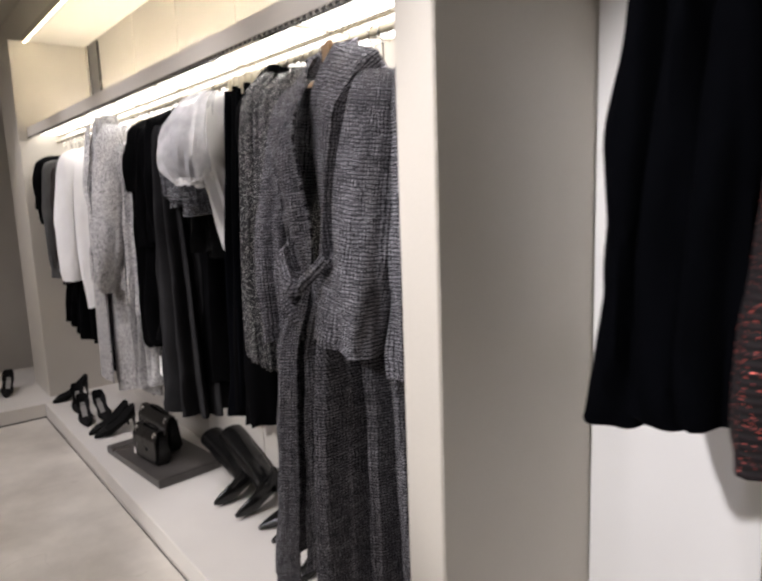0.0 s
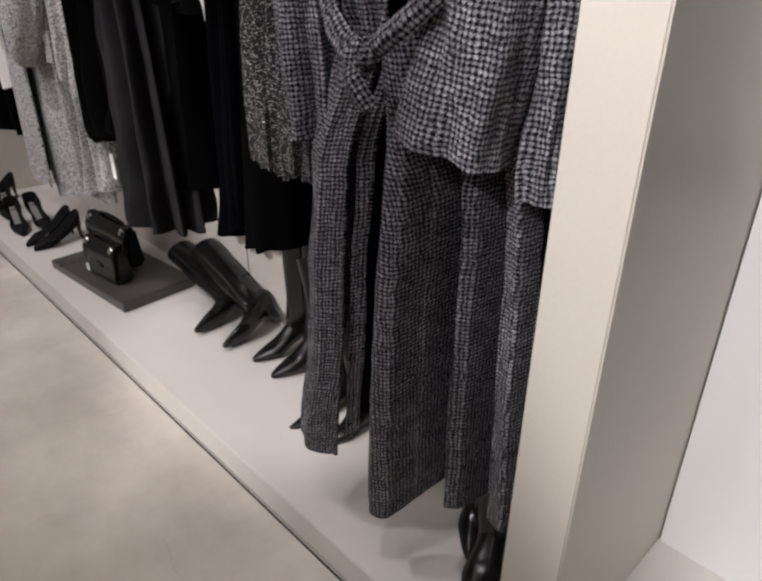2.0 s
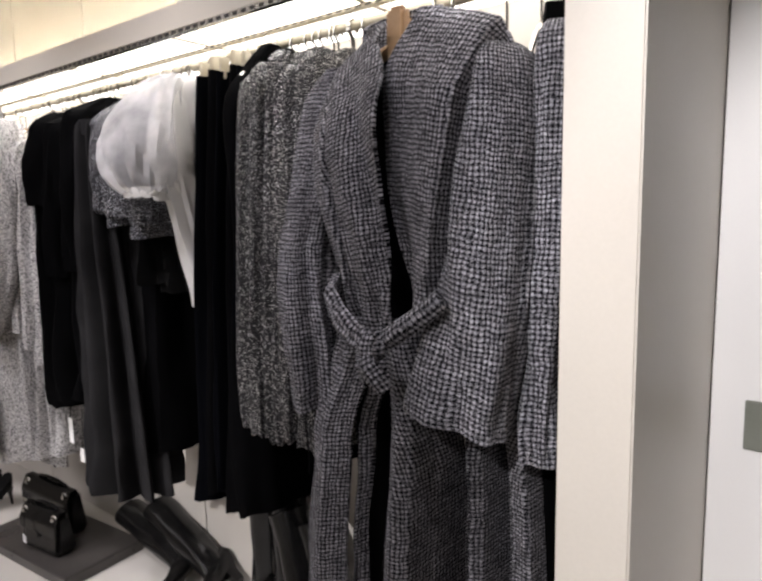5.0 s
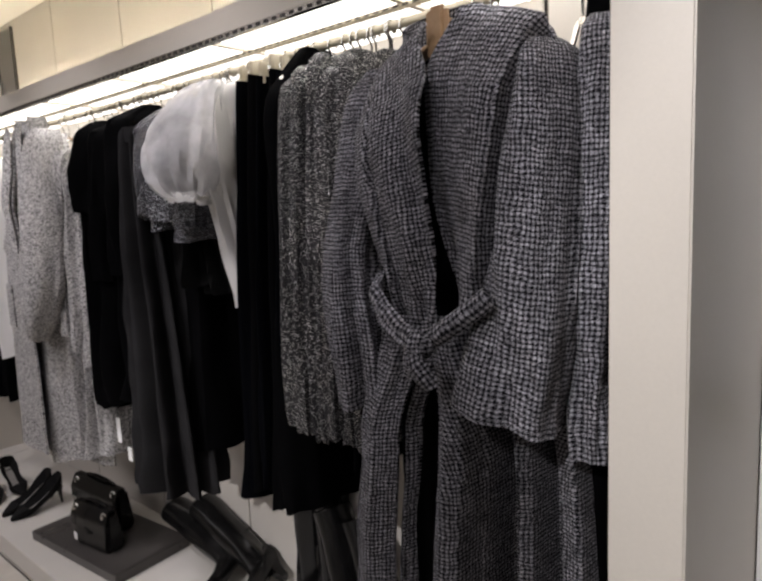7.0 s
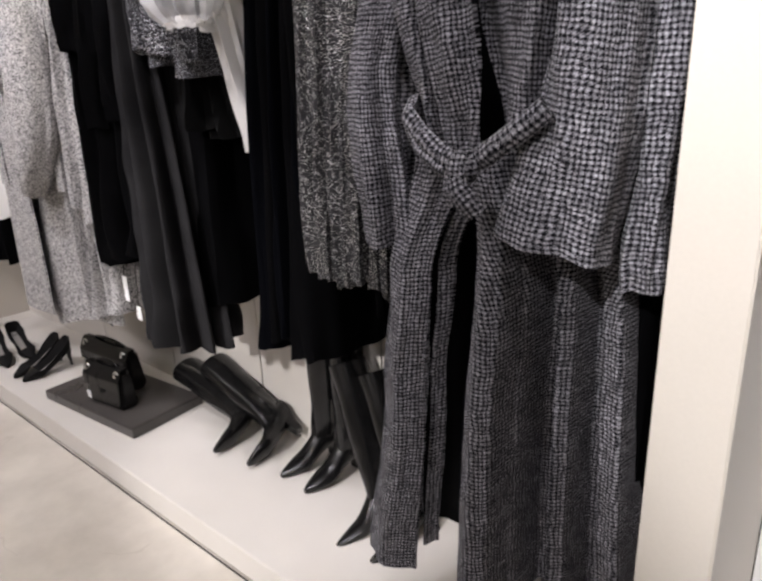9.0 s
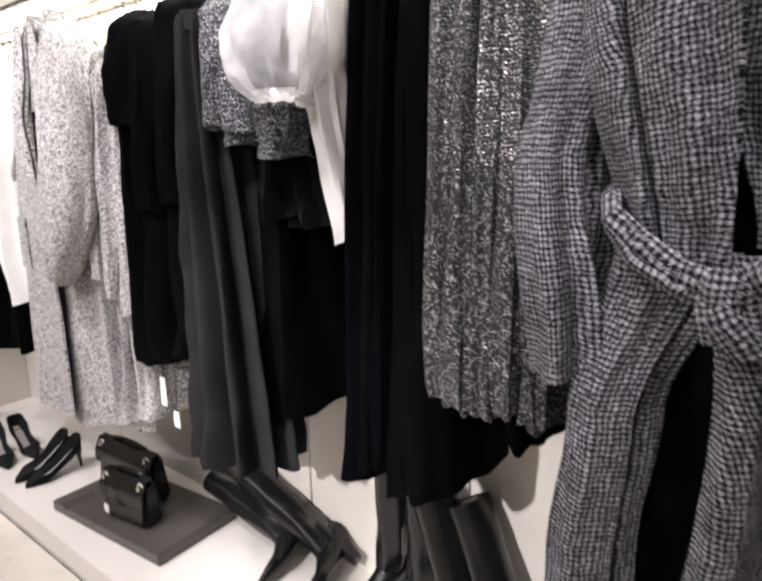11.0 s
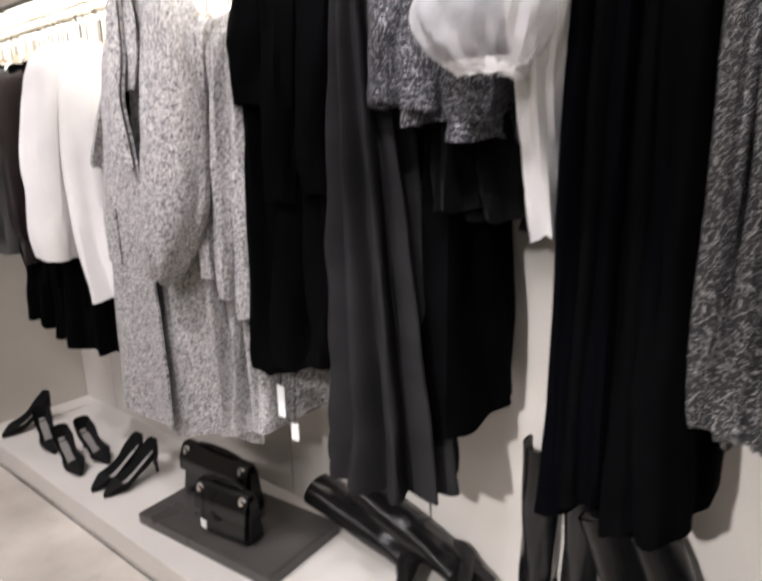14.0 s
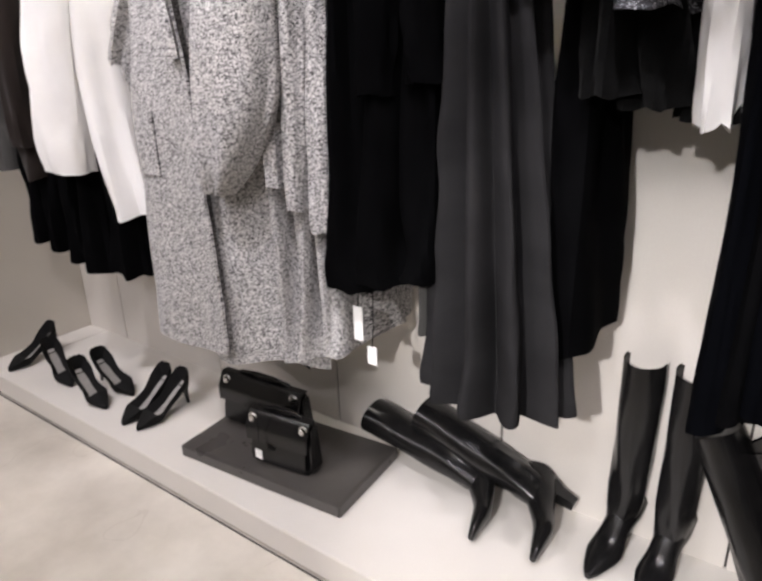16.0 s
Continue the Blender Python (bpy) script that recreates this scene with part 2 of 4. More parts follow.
M_GREY = cloth("grey_wool", (0.05, 0.049, 0.048), (0.09, 0.088, 0.085), 0.05)
M_SHIRT = cloth("white_poplin", (0.74, 0.73, 0.72), (0.84, 0.83, 0.82), 0.1)
M_LINING = cloth("black_lining", (0.004, 0.004, 0.005), (0.01, 0.01, 0.012), 0.0, 600, 0.6)
M_FUR = cloth("black_pile", (0.002, 0.002, 0.002), (0.007, 0.007, 0.007), 0.02, 300)
M_WOOD = plain("hanger_wood", (0.32, 0.2, 0.11), (0.42, 0.28, 0.16), 0.4, 30)

M_SHEER, _n, _l, _p = material("sheer_organza")
_p.inputs["Base Color"].default_value = (0.86, 0.86, 0.88, 1)
_p.inputs["Roughness"].default_value = 0.6
_uv = _n.new("ShaderNodeUVMap").outputs[0]
_l.new(calc(_n, _l, "MULTIPLY_ADD", noise_tex(_n, _l, 18, 3, _uv), 0.6, 0.2), _p.inputs["Alpha"])


# ---- mesh helpers ----
def part(name, bm, mat, parent=None, label="", smooth=True):
    me = bpy.data.meshes.new(name)
    bmesh.ops.recalc_face_normals(bm, faces=bm.faces)
    bm.to_mesh(me)
    bm.free()
    me.materials.append(mat)
    if smooth:
        me.shade_smooth()
        try:
            me.set_sharp_from_angle(angle=radians(40))
        except AttributeError:
            pass
    ob = new(name, me)
    ob.parent = parent
    if label:
        tagged(ob, label)
    return ob


def thing(name, label, category, at=(0, 0, 0), group="", rz=0.0):
    ob = new(name)
    ob.empty_display_size = 0.05
    ob.matrix_world = pose(*at, 0, 0, rz)
    return tagged(ob, label, category, group)


def box(x0, x1, y0, y1, z0, z1, bevel=0.0, bm=None):
    bm = bm or bmesh.new()
    made = bmesh.ops.create_cube(bm, size=1.0, matrix=Matrix.Translation(((x0 + x1) / 2, (y0 + y1) / 2, (z0 + z1) / 2)) @ Matrix.Diagonal((x1 - x0, y1 - y0, z1 - z0, 1)))
    if bevel:
        edges = {e for v in made["verts"] for e in v.link_edges}
        bmesh.ops.bevel(bm, geom=list(edges), offset=bevel, segments=2, affect="EDGES")
    return bm


def structure(name, bm, mat, label, category="wall"):
    return tagged(part(name, bm, mat, None, "", False), label, category, "", "structure")


def wire(points, radius, bm=None, n=6):
    """A thin rod through points."""
    bm = bm or bmesh.new()
    pts = [Vector(p) for p in points]
    rings = []
    for i, p in enumerate(pts):
        d = (pts[min(i + 1, len(pts) - 1)] - pts[max(i - 1, 0)]).normalized()
        a = d.orthogonal().normalized() if not rings else (side - d * side.dot(d)).normalized()
        side = a
        b = d.cross(a)
        rings.append([bm.verts.new(p + (a * math.cos(k * math.tau / n) + b * math.sin(k * math.tau / n)) * radius) for k in range(n)])
    for r, s in zip(rings, rings[1:]):
        for k in range(n):
            bm.faces.new((r[k], r[(k + 1) % n], s[(k + 1) % n], s[k]))
    bm.faces.new(rings[0][::-1])
    bm.faces.new(rings[-1])
    return bm


def spline(keys, v):
    """Smooth values between rows of numbers, evenly spaced over 0..1 unless the first number is the place."""
    ks = keys
    for i in range(len(ks) - 1):
        if v <= ks[i + 1][0] or i == len(ks) - 2:
            break
    p0, p1, p2, p3 = ks[max(i - 1, 0)], ks[i], ks[i + 1], ks[min(i + 2, len(ks) - 1)]
    s = min(max((v - p1[0]) / (p2[0] - p1[0]), 0), 1)
    out = []
    for a, b, c, d in zip(p0[1:], p1[1:], p2[1:], p3[1:]):
        out.append(0.5 * (2 * b + (c - a) * s + (2 * a - 5 * b + 4 * c - d) * s * s + (3 * b - a - 3 * c + d) * s ** 3))
    return out


def tube(keys, n=40, rows=44, folds=9, fold=0.012, seed=0.0, power=0.85, hem=0.01, arc=(0.0, 1.0), bm=None, cap=True, gap=None, lean=0.0, wander=1.0):
    """Draped cloth: level rings through keys (v, x, y, z, rx, ry), v from 0 at the top to 1 at the hem. Folds run down and
    deepen towards the hem. gap(v) gives the open share of the ring as (start, end) in turns. UVs in metres."""
    bm = bm or bmesh.new()
    uvl = bm.loops.layers.uv.verify()
    grid, uvs = [], {}
    girth = max(k[4] + k[5] for k in keys) * 3.4
    drop = 0.0
    last = None
    for r in range(rows + 1):
        v = r / rows
        x, y, z, rx, ry = spline(keys, v)
        if last is not None:
            drop += (Vector((x, y, z)) - last).length
        last = Vector((x, y, z))
        a0, a1 = gap(v) if gap else arc
        ring = []
        for k in range(n + 1 if (gap or arc != (0.0, 1.0)) else n):
            s = a0 + (a1 - a0) * k / n
            a = s * math.tau
            ca, sa = math.cos(a), math.sin(a)
            deep = fold * (0.25 + 0.75 * v ** 0.8)
            w = math.sin(a * folds + 2.2 * wander * noise.noise((s * 3, seed, v * 1.5)) * math.pi) * deep
            w += 1.4 * wander * deep * noise.noise((ca * 1.7 + seed, sa * 1.7, v * 3.1)) + 0.35 * deep * noise.noise((ca * 5 + seed, sa * 5, v * 9))
            w *= min(rx, ry) / (min(rx, ry) + 0.5 * fold)
            px = x + math.copysign(abs(ca) ** power, ca) * (rx + w)
            py = y + math.copysign(abs(sa) ** power, sa) * (ry + w)
            pz = z + hem * v ** 6 * (noise.noise((ca * 2.2 + seed, sa * 2.2, 7.1)) + 0.4 * math.sin(a * folds)) + lean * (px - x)
            vert = bm.verts.new((px, py, pz))
            uvs[vert] = (s * girth, drop)
            ring.append(vert)
        grid.append(ring)
    closed = not (gap or arc != (0.0, 1.0))
    for r, s in zip(grid, grid[1:]):
        m = len(r)
        for k in range(m if closed else m - 1):
            j = (k + 1) % m
            f = bm.faces.new((r[k], s[k], s[j], r[j]))
            for loop in f.loops:
                u, d = uvs[loop.vert]
                if closed and j == 0 and loop.vert in (r[0], s[0]):
                    u += girth
                loop[uvl].uv = (u, d)
    if cap and closed:
        for ring, d in ((grid[0], 0.0), (grid[-1], 0.012)):
            mid = sum((v.co for v in ring), Vector()) / len(ring)
            c = bm.verts.new(mid + Vector((0, 0, d if ring is grid[-1] else 0.004)))
            for k in range(len(ring)):
                f = bm.faces.new((ring[k], ring[(k + 1) % len(ring)], c))
                for loop in f.loops:
                    loop[uvl].uv = (uvs.get(loop.vert, (0, 0)))
    return bm


def sheet(fn, nu, nv, thick=0.004, bm=None):
    """A thin slab of cloth over fn(u, v) with metre UVs."""
    bm = bm or bmesh.new()
    uvl = bm.loops.layers.uv.verify()
    pts = [[Vector(fn(i / nu, j / nv)) for i in range(nu + 1)] for j in range(nv + 1)]
    layers = []
    for side in (0, 1):
        g = []
        for j in range(nv + 1):
            row = []
            for i in range(nu + 1):
                du = pts[j][min(i + 1, nu)] - pts[j][max(i - 1, 0)]
                dv = pts[min(j + 1, nv)][i] - pts[max(j - 1, 0)][i]
                nrm = du.cross(dv)
                nrm = nrm.normalized() if nrm.length > 1e-9 else Vector((0, -1, 0))
                row.append(bm.verts.new(pts[j][i] + nrm * thick * (0.5 - side)))
            g.append(row)
        layers.append(g)
    tall = max((pts[0][i] - pts[-1][i]).length for i in range(nu + 1))
    run = []
    for row in pts:
        along = [0.0]
        for p, q in zip(row, row[1:]):
            along.append(along[-1] + (q - p).length)
        run.append([a - along[nu // 2] for a in along])
    def face(quad, ids):
        f = bm.faces.new(quad)
        for loop, (i, j) in zip(f.loops, ids):
            loop[uvl].uv = (run[j][i], j / nv * tall)
    for g, flip in zip(layers, (False, True)):
        for j in range(nv):
            for i in range(nu):
                ids = [(i, j), (i + 1, j), (i + 1, j + 1), (i, j + 1)]
                if flip:
                    ids = ids[::-1]
                face([g[b][a] for a, b in ids], ids)
    a, b = layers
    rim = [(i, 0) for i in range(nu)] + [(nu, j) for j in range(nv)] + [(i, nv) for i in range(nu, 0, -1)] + [(0, j) for j in range(nv, 0, -1)]
    for (i, j), (k, l) in zip(rim, rim[1:] + rim[:1]):
        face([a[j][i], b[j][i], b[l][k], a[l][k]], [(i, j), (i, j), (k, l), (k, l)])
    return bm


# ---- the setting ----
BACK, FRONT, TOP, PART = 1.29, 0.77, 0.10, 0.827     # back wall, plinth front and top, partition front
LEFT, RIGHT = -4.75, -0.967                  # inner faces of the bay
SHELF, RAIL_Y, RAIL_Z = 1.862, 1.06, 1.835
CEIL = 2.47

structure("floor", box(-6.2, 3.0, -4.0, BACK + 0.2, -0.1, 0.0), M_FLOOR, "beige honed marble shop floor with faint veins", "floor")
structure("ceiling", box(-6.2, 3.0, -4.0, BACK + 0.2, 2.72, 2.82), M_CEIL, "cream painted ceiling over the shop", "ceiling")
structure("soffit", box(-6.2, 3.0, 0.93, BACK + 0.1, CEIL, 2.72), M_CEIL, "cream lowered soffit above the clothes bays", "ceiling")
structure("wall_south", box(-6.2, 3.0, -4.1, -4.0, 0, 2.72), M_PANEL, "plain beige wall across the shop")
structure("wall_east", box(3.0, 3.1, -4.0, BACK + 0.2, 0, 2.72), M_PANEL, "plain beige wall closing the shop")
structure("wall_west", box(-6.3, -6.2, -4.0, BACK + 0.2, 0, 2.72), M_PANEL, "beige back wall of the side bay")
structure("wall_north", box(-6.2, 3.0, BACK + 0.074, BACK + 0.2, 0, 2.72), M_JOINT, "dark backing wall behind the panels")
structure("partition_1", box(RIGHT, RIGHT + 0.11, PART, BACK + 0.072, TOP, CEIL - 0.001, 0.003), M_POST, "cream lacquered partition between two clothes bays", "partition")
structure("partition_2", box(-5.24, LEFT, PART, BACK + 0.072, TOP, CEIL - 0.001, 0.003), M_POST, "cream lacquered corner pier beside the clothes bay", "partition")


def plinth(name, x0, x1, label, y0=FRONT, y1=BACK + 0.01):
    bm = box(x0, x1, y0, y1, 0.009, TOP, 0.003)
    ob = structure(name, bm, M_PLINTH, label, "plinth")
    part("shadow_gap", box(x0 + 0.002, x1 - 0.002, y0 + 0.012, y1 - 0.01, 0.0, 0.009), M_JOINT, ob, "dark recessed base joint", False)
    return ob


plinth("plinth_1", -4.619, 2.6, "low off-white display plinth under the clothes rails", y1=BACK + 0.072)
plinth("plinth_2", -5.76, -4.621, "low off-white display plinth along the side wall", -3.9, BACK + 0.072)
structure("metal_floor_strip", box(-4.61, 2.6, FRONT - 0.007, FRONT - 0.002, 0.0, 0.002), M_JOINT, "thin dark metal strip in the floor along the plinth", "trim")


def panelled_wall(name, x0, x1, edges, mat, label, y=BACK):
    root = structure(name, box(x0, x1, y + 0.008, y + 0.0139, TOP, CEIL), M_JOINT, label)
    cuts = [x0] + [e for e in edges if x0 < e < x1] + [x1]
    for a, b in zip(cuts, cuts[1:]):
        part("panel", box(a + 0.003, b - 0.003, y, y + 0.0075, TOP, CEIL - 0.001, 0.0015), mat, root, "", False)
    return root


panelled_wall("wall_bay_1", LEFT, RIGHT, [-4.435, -3.77, -3.14, -2.515, -1.905, -1.29], M_PANEL, "beige panelled back wall of the clothes bay")
panelled_wall("wall_bay_2", RIGHT + 0.11, 2.6, [-0.45, 0.17, 0.79], M_WHITE, "white panelled back wall of the next bay", BACK + 0.055)


def light_shelf(x0, x1):
    """A lit shelf: metal fascia with a slotted rail under it, a glowing underside in panes and cross bars."""
    root = thing("light_shelf", "cream light shelf with glowing underside above the rail", "shelf", (x0, 0.88, SHELF))
    w = x1 - x0
    part("fascia", box(0.005, w - 0.003, 0, 0.02, 0, 0.06, 0.002), M_POST, root, "cream lacquered front", False)
    part("top", box(0.005, w - 0.003, 0.021, 0.25, 0.045, 0.059), M_WHITE, root, "", False)
    pane = w / 7
    for i in range(7):
        part("diffuser", box(i * pane + 0.008, (i + 1) * pane - 0.008, 0.03, 0.395, 0.02, 0.03), M_DIFF, root, "glowing warm white diffuser", False)
        part("cross_bar", box((i + 1) * pane - 0.0075, (i + 1) * pane + (0.0075 if i < 6 else -0.004), 0.021, 0.396, 0.012, 0.032), M_METAL, root, "", False)
    channel = part("slotted_channel", box(0.005, w - 0.003, 0.17, 0.19, 0.003, 0.0115, 0.001), M_CLIP, root, "pale slotted channel over the rail", False)
    bm = bmesh.new()
    for i in range(int((w - 0.1) / 0.028)):
        box(0.03 + i * 0.028, 0.046 + i * 0.028, 0.1685, 0.18, 0.0045, 0.009, bm=bm)
    tagged(part("slot_strip", bm, M_JOINT, channel, "row of dark slots", False), kind="stuff")
    rail = part("slotted_rail", box(0.005, w - 0.003, -0.004, 0.012, -0.012, -0.001), M_STEEL, root, "slotted metal rail", False)
    bm = bmesh.new()
    k = 0.03
    while k < w - 0.05:
        box(k, k + 0.014, -0.0055, 0.004, -0.010, -0.003, bm=bm)
        k += 0.028
    tagged(part("slot_strip", bm, M_JOINT, rail, "row of dark slots", False), kind="stuff")
    return root


light_shelf(LEFT, RIGHT)
rail = thing("clothes_rail", "round cream clothes rail fixed under the light shelf", "rail", (LEFT, RAIL_Y, RAIL_Z))
part("bar", wire([(0.004, 0, 0), (RIGHT - LEFT - 0.004, 0, 0)], 0.011, n=14), M_CLIP, rail)
for i in range(6):
    part("bracket", wire([(0.3 + i * 0.62, 0, 0.01), (0.3 + i * 0.62, 0, 0.046)], 0.005), M_STEEL, rail)

led = thing("led_strip", "warm led strip along the soffit edge", "led strip", (LEFT, 0.915, CEIL))
part("channel", box(0.01, RIGHT - LEFT - 0.01, -0.005, 0.014, -0.012, 0.03), M_METAL, led, "", False)
part("light_line", box(0.012, RIGHT - LEFT - 0.012, -0.001, 0.01, -0.016, -0.0125), M_LED, led, "glowing warm line", False)
led2 = thing("led_strip", "hidden warm led strip washing the wall above the shelf", "led strip", (LEFT, 1.13, SHELF + 0.06))
part("light_line", box(0.3, RIGHT - LEFT - 0.03, 0, 0.012, 0.0, 0.008), glow("wall_wash_led", (1.0, 0.88, 0.66), 55.0), led2, "glowing warm line", False)


# ---- garments ----
def hanger(parent, x, y, z, along="y", wide=0.19, mat=None, top=RAIL_Z):
    """A hook over the rail and two sloping arms; z is the arms' middle."""
    hk = part("hanger", wire([(x, y - 0.0, z), (x, y, top - 0.03), (x, y - 0.015, top - 0.012), (x, y - 0.0135, top + 0.003), (x, y, top + 0.013), (x, y + 0.0135, top + 0.003), (x, y + 0.013, top - 0.012)], 0.003), M_STEEL, parent, "thin steel hanger hook")
    bm = bmesh.new()
    for s in (-1, 1):
        d = (0, s * wide, -0.055) if along == "y" else (s * wide, 0, -0.055)
        wire([(x, y, z), (x + d[0] * 0.5, y + d[1] * 0.5, z - 0.018), (x + d[0], y + d[1], z + d[2])], 0.005, bm, 8)
    part("hanger_arm", bm, mat or M_STEEL, hk, "sloping hanger arms")
    return hk


def at_rail(name, label, category, x, group=""):
    return thing(name, label, category, (x, RAIL_Y, TOP), group)


def side_garment(name, label, category, x, top, hem, mat, thick=0.045, front=0.85, back=1.26, flare=1.0, sleeve=None, group="", seed=0.0, folds=6, fold=0.012, shoulder=0.055, sleeve_front=None, skirt=False):
    """A garment hung side-on: a flat draped body over a hanger, wide across the rail, thin along it."""
    root = at_rail(name, label, category, x, group)
    yc, ry = (front + back) / 2 - RAIL_Y, (back - front) / 2
    h = top - hem
    z = lambda v: top - TOP - v * h
    if skirt:
        keys = [(0, 0, yc, z(0), thick * 0.45, ry * 0.62), (0.1, 0, yc, z(0.1), thick * 0.6, ry * 0.68), (0.5, 0, yc, z(0.5), thick * 0.9, ry * 0.86), (1, 0, yc, z(1), thick * flare, ry)]
    else:
        s = shoulder / h
        keys = [(0, 0, yc, z(0), thick * 0.35, 0.05), (s * 0.6, 0, yc, z(s * 0.6), thick * 0.6, ry * 0.62), (s * 1.5, 0, yc, z(s * 1.5), thick * 0.85, ry * 0.94), (0.4, 0, yc, z(0.4), thick * 0.95, ry * 0.93), (1, 0, yc, z(1), thick * flare, ry)]
    part("body", tube(keys, 44, 40, folds, fold, seed + x, 0.8), mat, root)
    if sleeve:
        length, rad = sleeve
        ys = (sleeve_front or front) + rad * 0.75 - RAIL_Y
        t0 = top - TOP - (0.004 if rad >= 0.06 else 0.03)
        sk = [(0, 0.0, ys + 0.07, t0, rad * 0.5, rad * 0.5), (0.07, 0.012, ys + 0.025, t0 - 0.045, rad * 0.95, rad * 0.9), (0.5, 0.016, ys, t0 - length * 0.5, rad, rad), (0.9, 0.01, ys - 0.008, t0 - length * 0.9, rad * 0.95, rad * 0.85), (1, 0.012, ys - 0.008, t0 - length, rad * 0.9, rad * 0.8)]
        part("sleeve", tube(sk, 22, 34, 3, 0.009, seed + x * 3, 0.95, 0.006), mat, root)
        sk2 = [(v, a, -b + 2 * yc, c, d, e) for v, a, b, c, d, e in sk]
        part("sleeve", tube(sk2, 18, 24, 3, 0.009, seed + x * 5, 0.95, 0.006), mat, root)
    if skirt:
        for s in (-1, 1):
            part("clip", box(-0.008, 0.008, s * 0.085 + yc * 0.5 - 0.012, s * 0.085 + yc * 0.5 + 0.012, top - TOP - 0.02, top - TOP + 0.035, 0.003), M_CLIP, root, "pale clip", False)
    hanger(root, 0, 0, top - TOP - (0.004 if skirt else 0.03), "y", 0.06 if skirt else 0.12, None, RAIL_Z - TOP)
    return root


def smooth_rows(rows, s):
    """Eased values between rows (place, value)."""
    for (p, a), (q, b) in zip(rows, rows[1:]):
        if s <= q:
            k = min(max((s - p) / (q - p), 0), 1)
            return a + (b - a) * k * k * (3 - 2 * k)
    return rows[-1][1]


def belted_coat():
    """Long belted wrap coat, front to the aisle."""
    root = at_rail("belted_coat", "long black and white houndstooth wool coat, belt tied in front", "coat", -1.245)
    cx, waist = -1.245, 1.245

    def at(x, y, z):
        return (x - cx, y - RAIL_Y, z - TOP)

    # upper front on one side: from the shoulder to the belt, hanging over the arm to the open edge
    def upper_a(u, v):
        edge = smooth_rows([(0, -1.325), (0.25, -1.256), (1, -1.255)], v)
        side = smooth_rows([(0, -1.48), (0.3, -1.465), (1, -1.395)], v)
        x = side + (edge - side) * u
        top = 1.69 + 0.075 * u ** 1.3
        z = top + (waist - 0.01 - top) * v
        y = 0.895 - 0.085 * min(v * 4, 1) ** 0.6 - 0.03 * math.sin(v * math.pi) + 0.06 * (1 - u) ** 4
        y += 0.012 * math.sin((u * 2.2 - v * 1.2) * math.tau) * min(v * 3, 1) * u + 0.012 * smooth_rows([(0, 0), (0.7, 0), (1, 1)], v) * math.sin(u * 17)
        y += 0.04 * smooth_rows([(0, 1), (0.06, 0), (1, 0)], abs(u - 0.3 - 0.1 * v)) * min(v * 2, 1)
        return at(x, y + 0.006 * noise.noise((u * 5, v * 7, 1.3)), z)
    part("front_panel", sheet(upper_a, 60, 50, 0.007), M_HOUND, root, "overlapping upper front")

    # the other upper front: a turned-in collar facing, a ridge, then a hollow under the arm
    def upper_b(u, v):
        edge = smooth_rows([(0, -1.25), (0.2, -1.292), (0.55, -1.29), (1, -1.235)], v)
        ridge = -1.10 - 0.075 * v
        side = -1.075
        top = 1.775 - 0.085 * u ** 1.4
        z = top + (waist + 0.005 - top) * v
        deep = min(v * 4, 1) ** 0.7
        if u < 0.62:
            k = u / 0.62
            x, y = edge + (ridge - edge) * k, 0.845 - 0.075 * k ** 1.1 + 0.012 * math.sin(k * 2.2 * math.pi) * v
        else:
            k = (u - 0.62) / 0.38
            x, y = ridge + (side - ridge) * k, 0.77 + 0.13 * math.sin(min(k * 1.3, 1) * math.pi / 2)
        y = 0.895 + (y - 0.895) * deep + 0.012 * noise.noise((u * 4, v * 5, 7.7))
        return at(x, y, z)
    part("front_panel", sheet(upper_b, 56, 50, 0.007), M_HOUND, root, "upper front with turned-in shawl collar")

    # lower body: a wrapped-over panel, then deep vertical folds, gathered under the belt and opening to the hem
    over = [(0, 0.93), (0.08, 0.84), (0.22, 0.795), (0.55, 0.778), (0.8, 0.79), (1, 0.80)]
    fold_edge = [(0, 0.87), (0.5, 0.825), (1, 0.84)]
    folds = [(0, 0.80), (0.1, 0.778), (0.2, 0.79), (0.28, 0.85), (0.36, 0.925), (0.48, 0.925), (0.55, 0.85), (0.61, 0.86), (0.67, 0.94), (0.74, 0.94), (0.82, 0.88), (0.93, 0.87), (1.0, 0.97)]

    def hang(u, v, profile, left, right, hem, seed):
        x0, x1 = smooth_rows(left, v), smooth_rows(right, v)
        grown = 0.35 + 0.65 * smooth_rows([(0, 0), (0.35, 1), (1, 1)], v)
        y = 0.82 + (smooth_rows(profile, u) - 0.82) * grown + 0.005 * noise.noise((u * 6, v * 8, seed))
        x = x0 + (x1 - x0) * u + 0.004 * math.sin(v * 7 + seed)
        z1 = smooth_rows(hem, u)
        return at(x, y, waist + (z1 - waist) * v)
    part("skirt_panel", sheet(lambda u, v: hang(u, v, over, [(0, -1.405), (0.27, -1.46), (0.55, -1.492), (1, -1.555)], [(0, -1.28), (0.27, -1.35), (0.55, -1.375), (1, -1.40)], [(0, 0.36), (0.5, 0.328), (1, 0.345)], 3.1), 60, 60, 0.006), M_HOUND, root, "wrapped-over lower front")
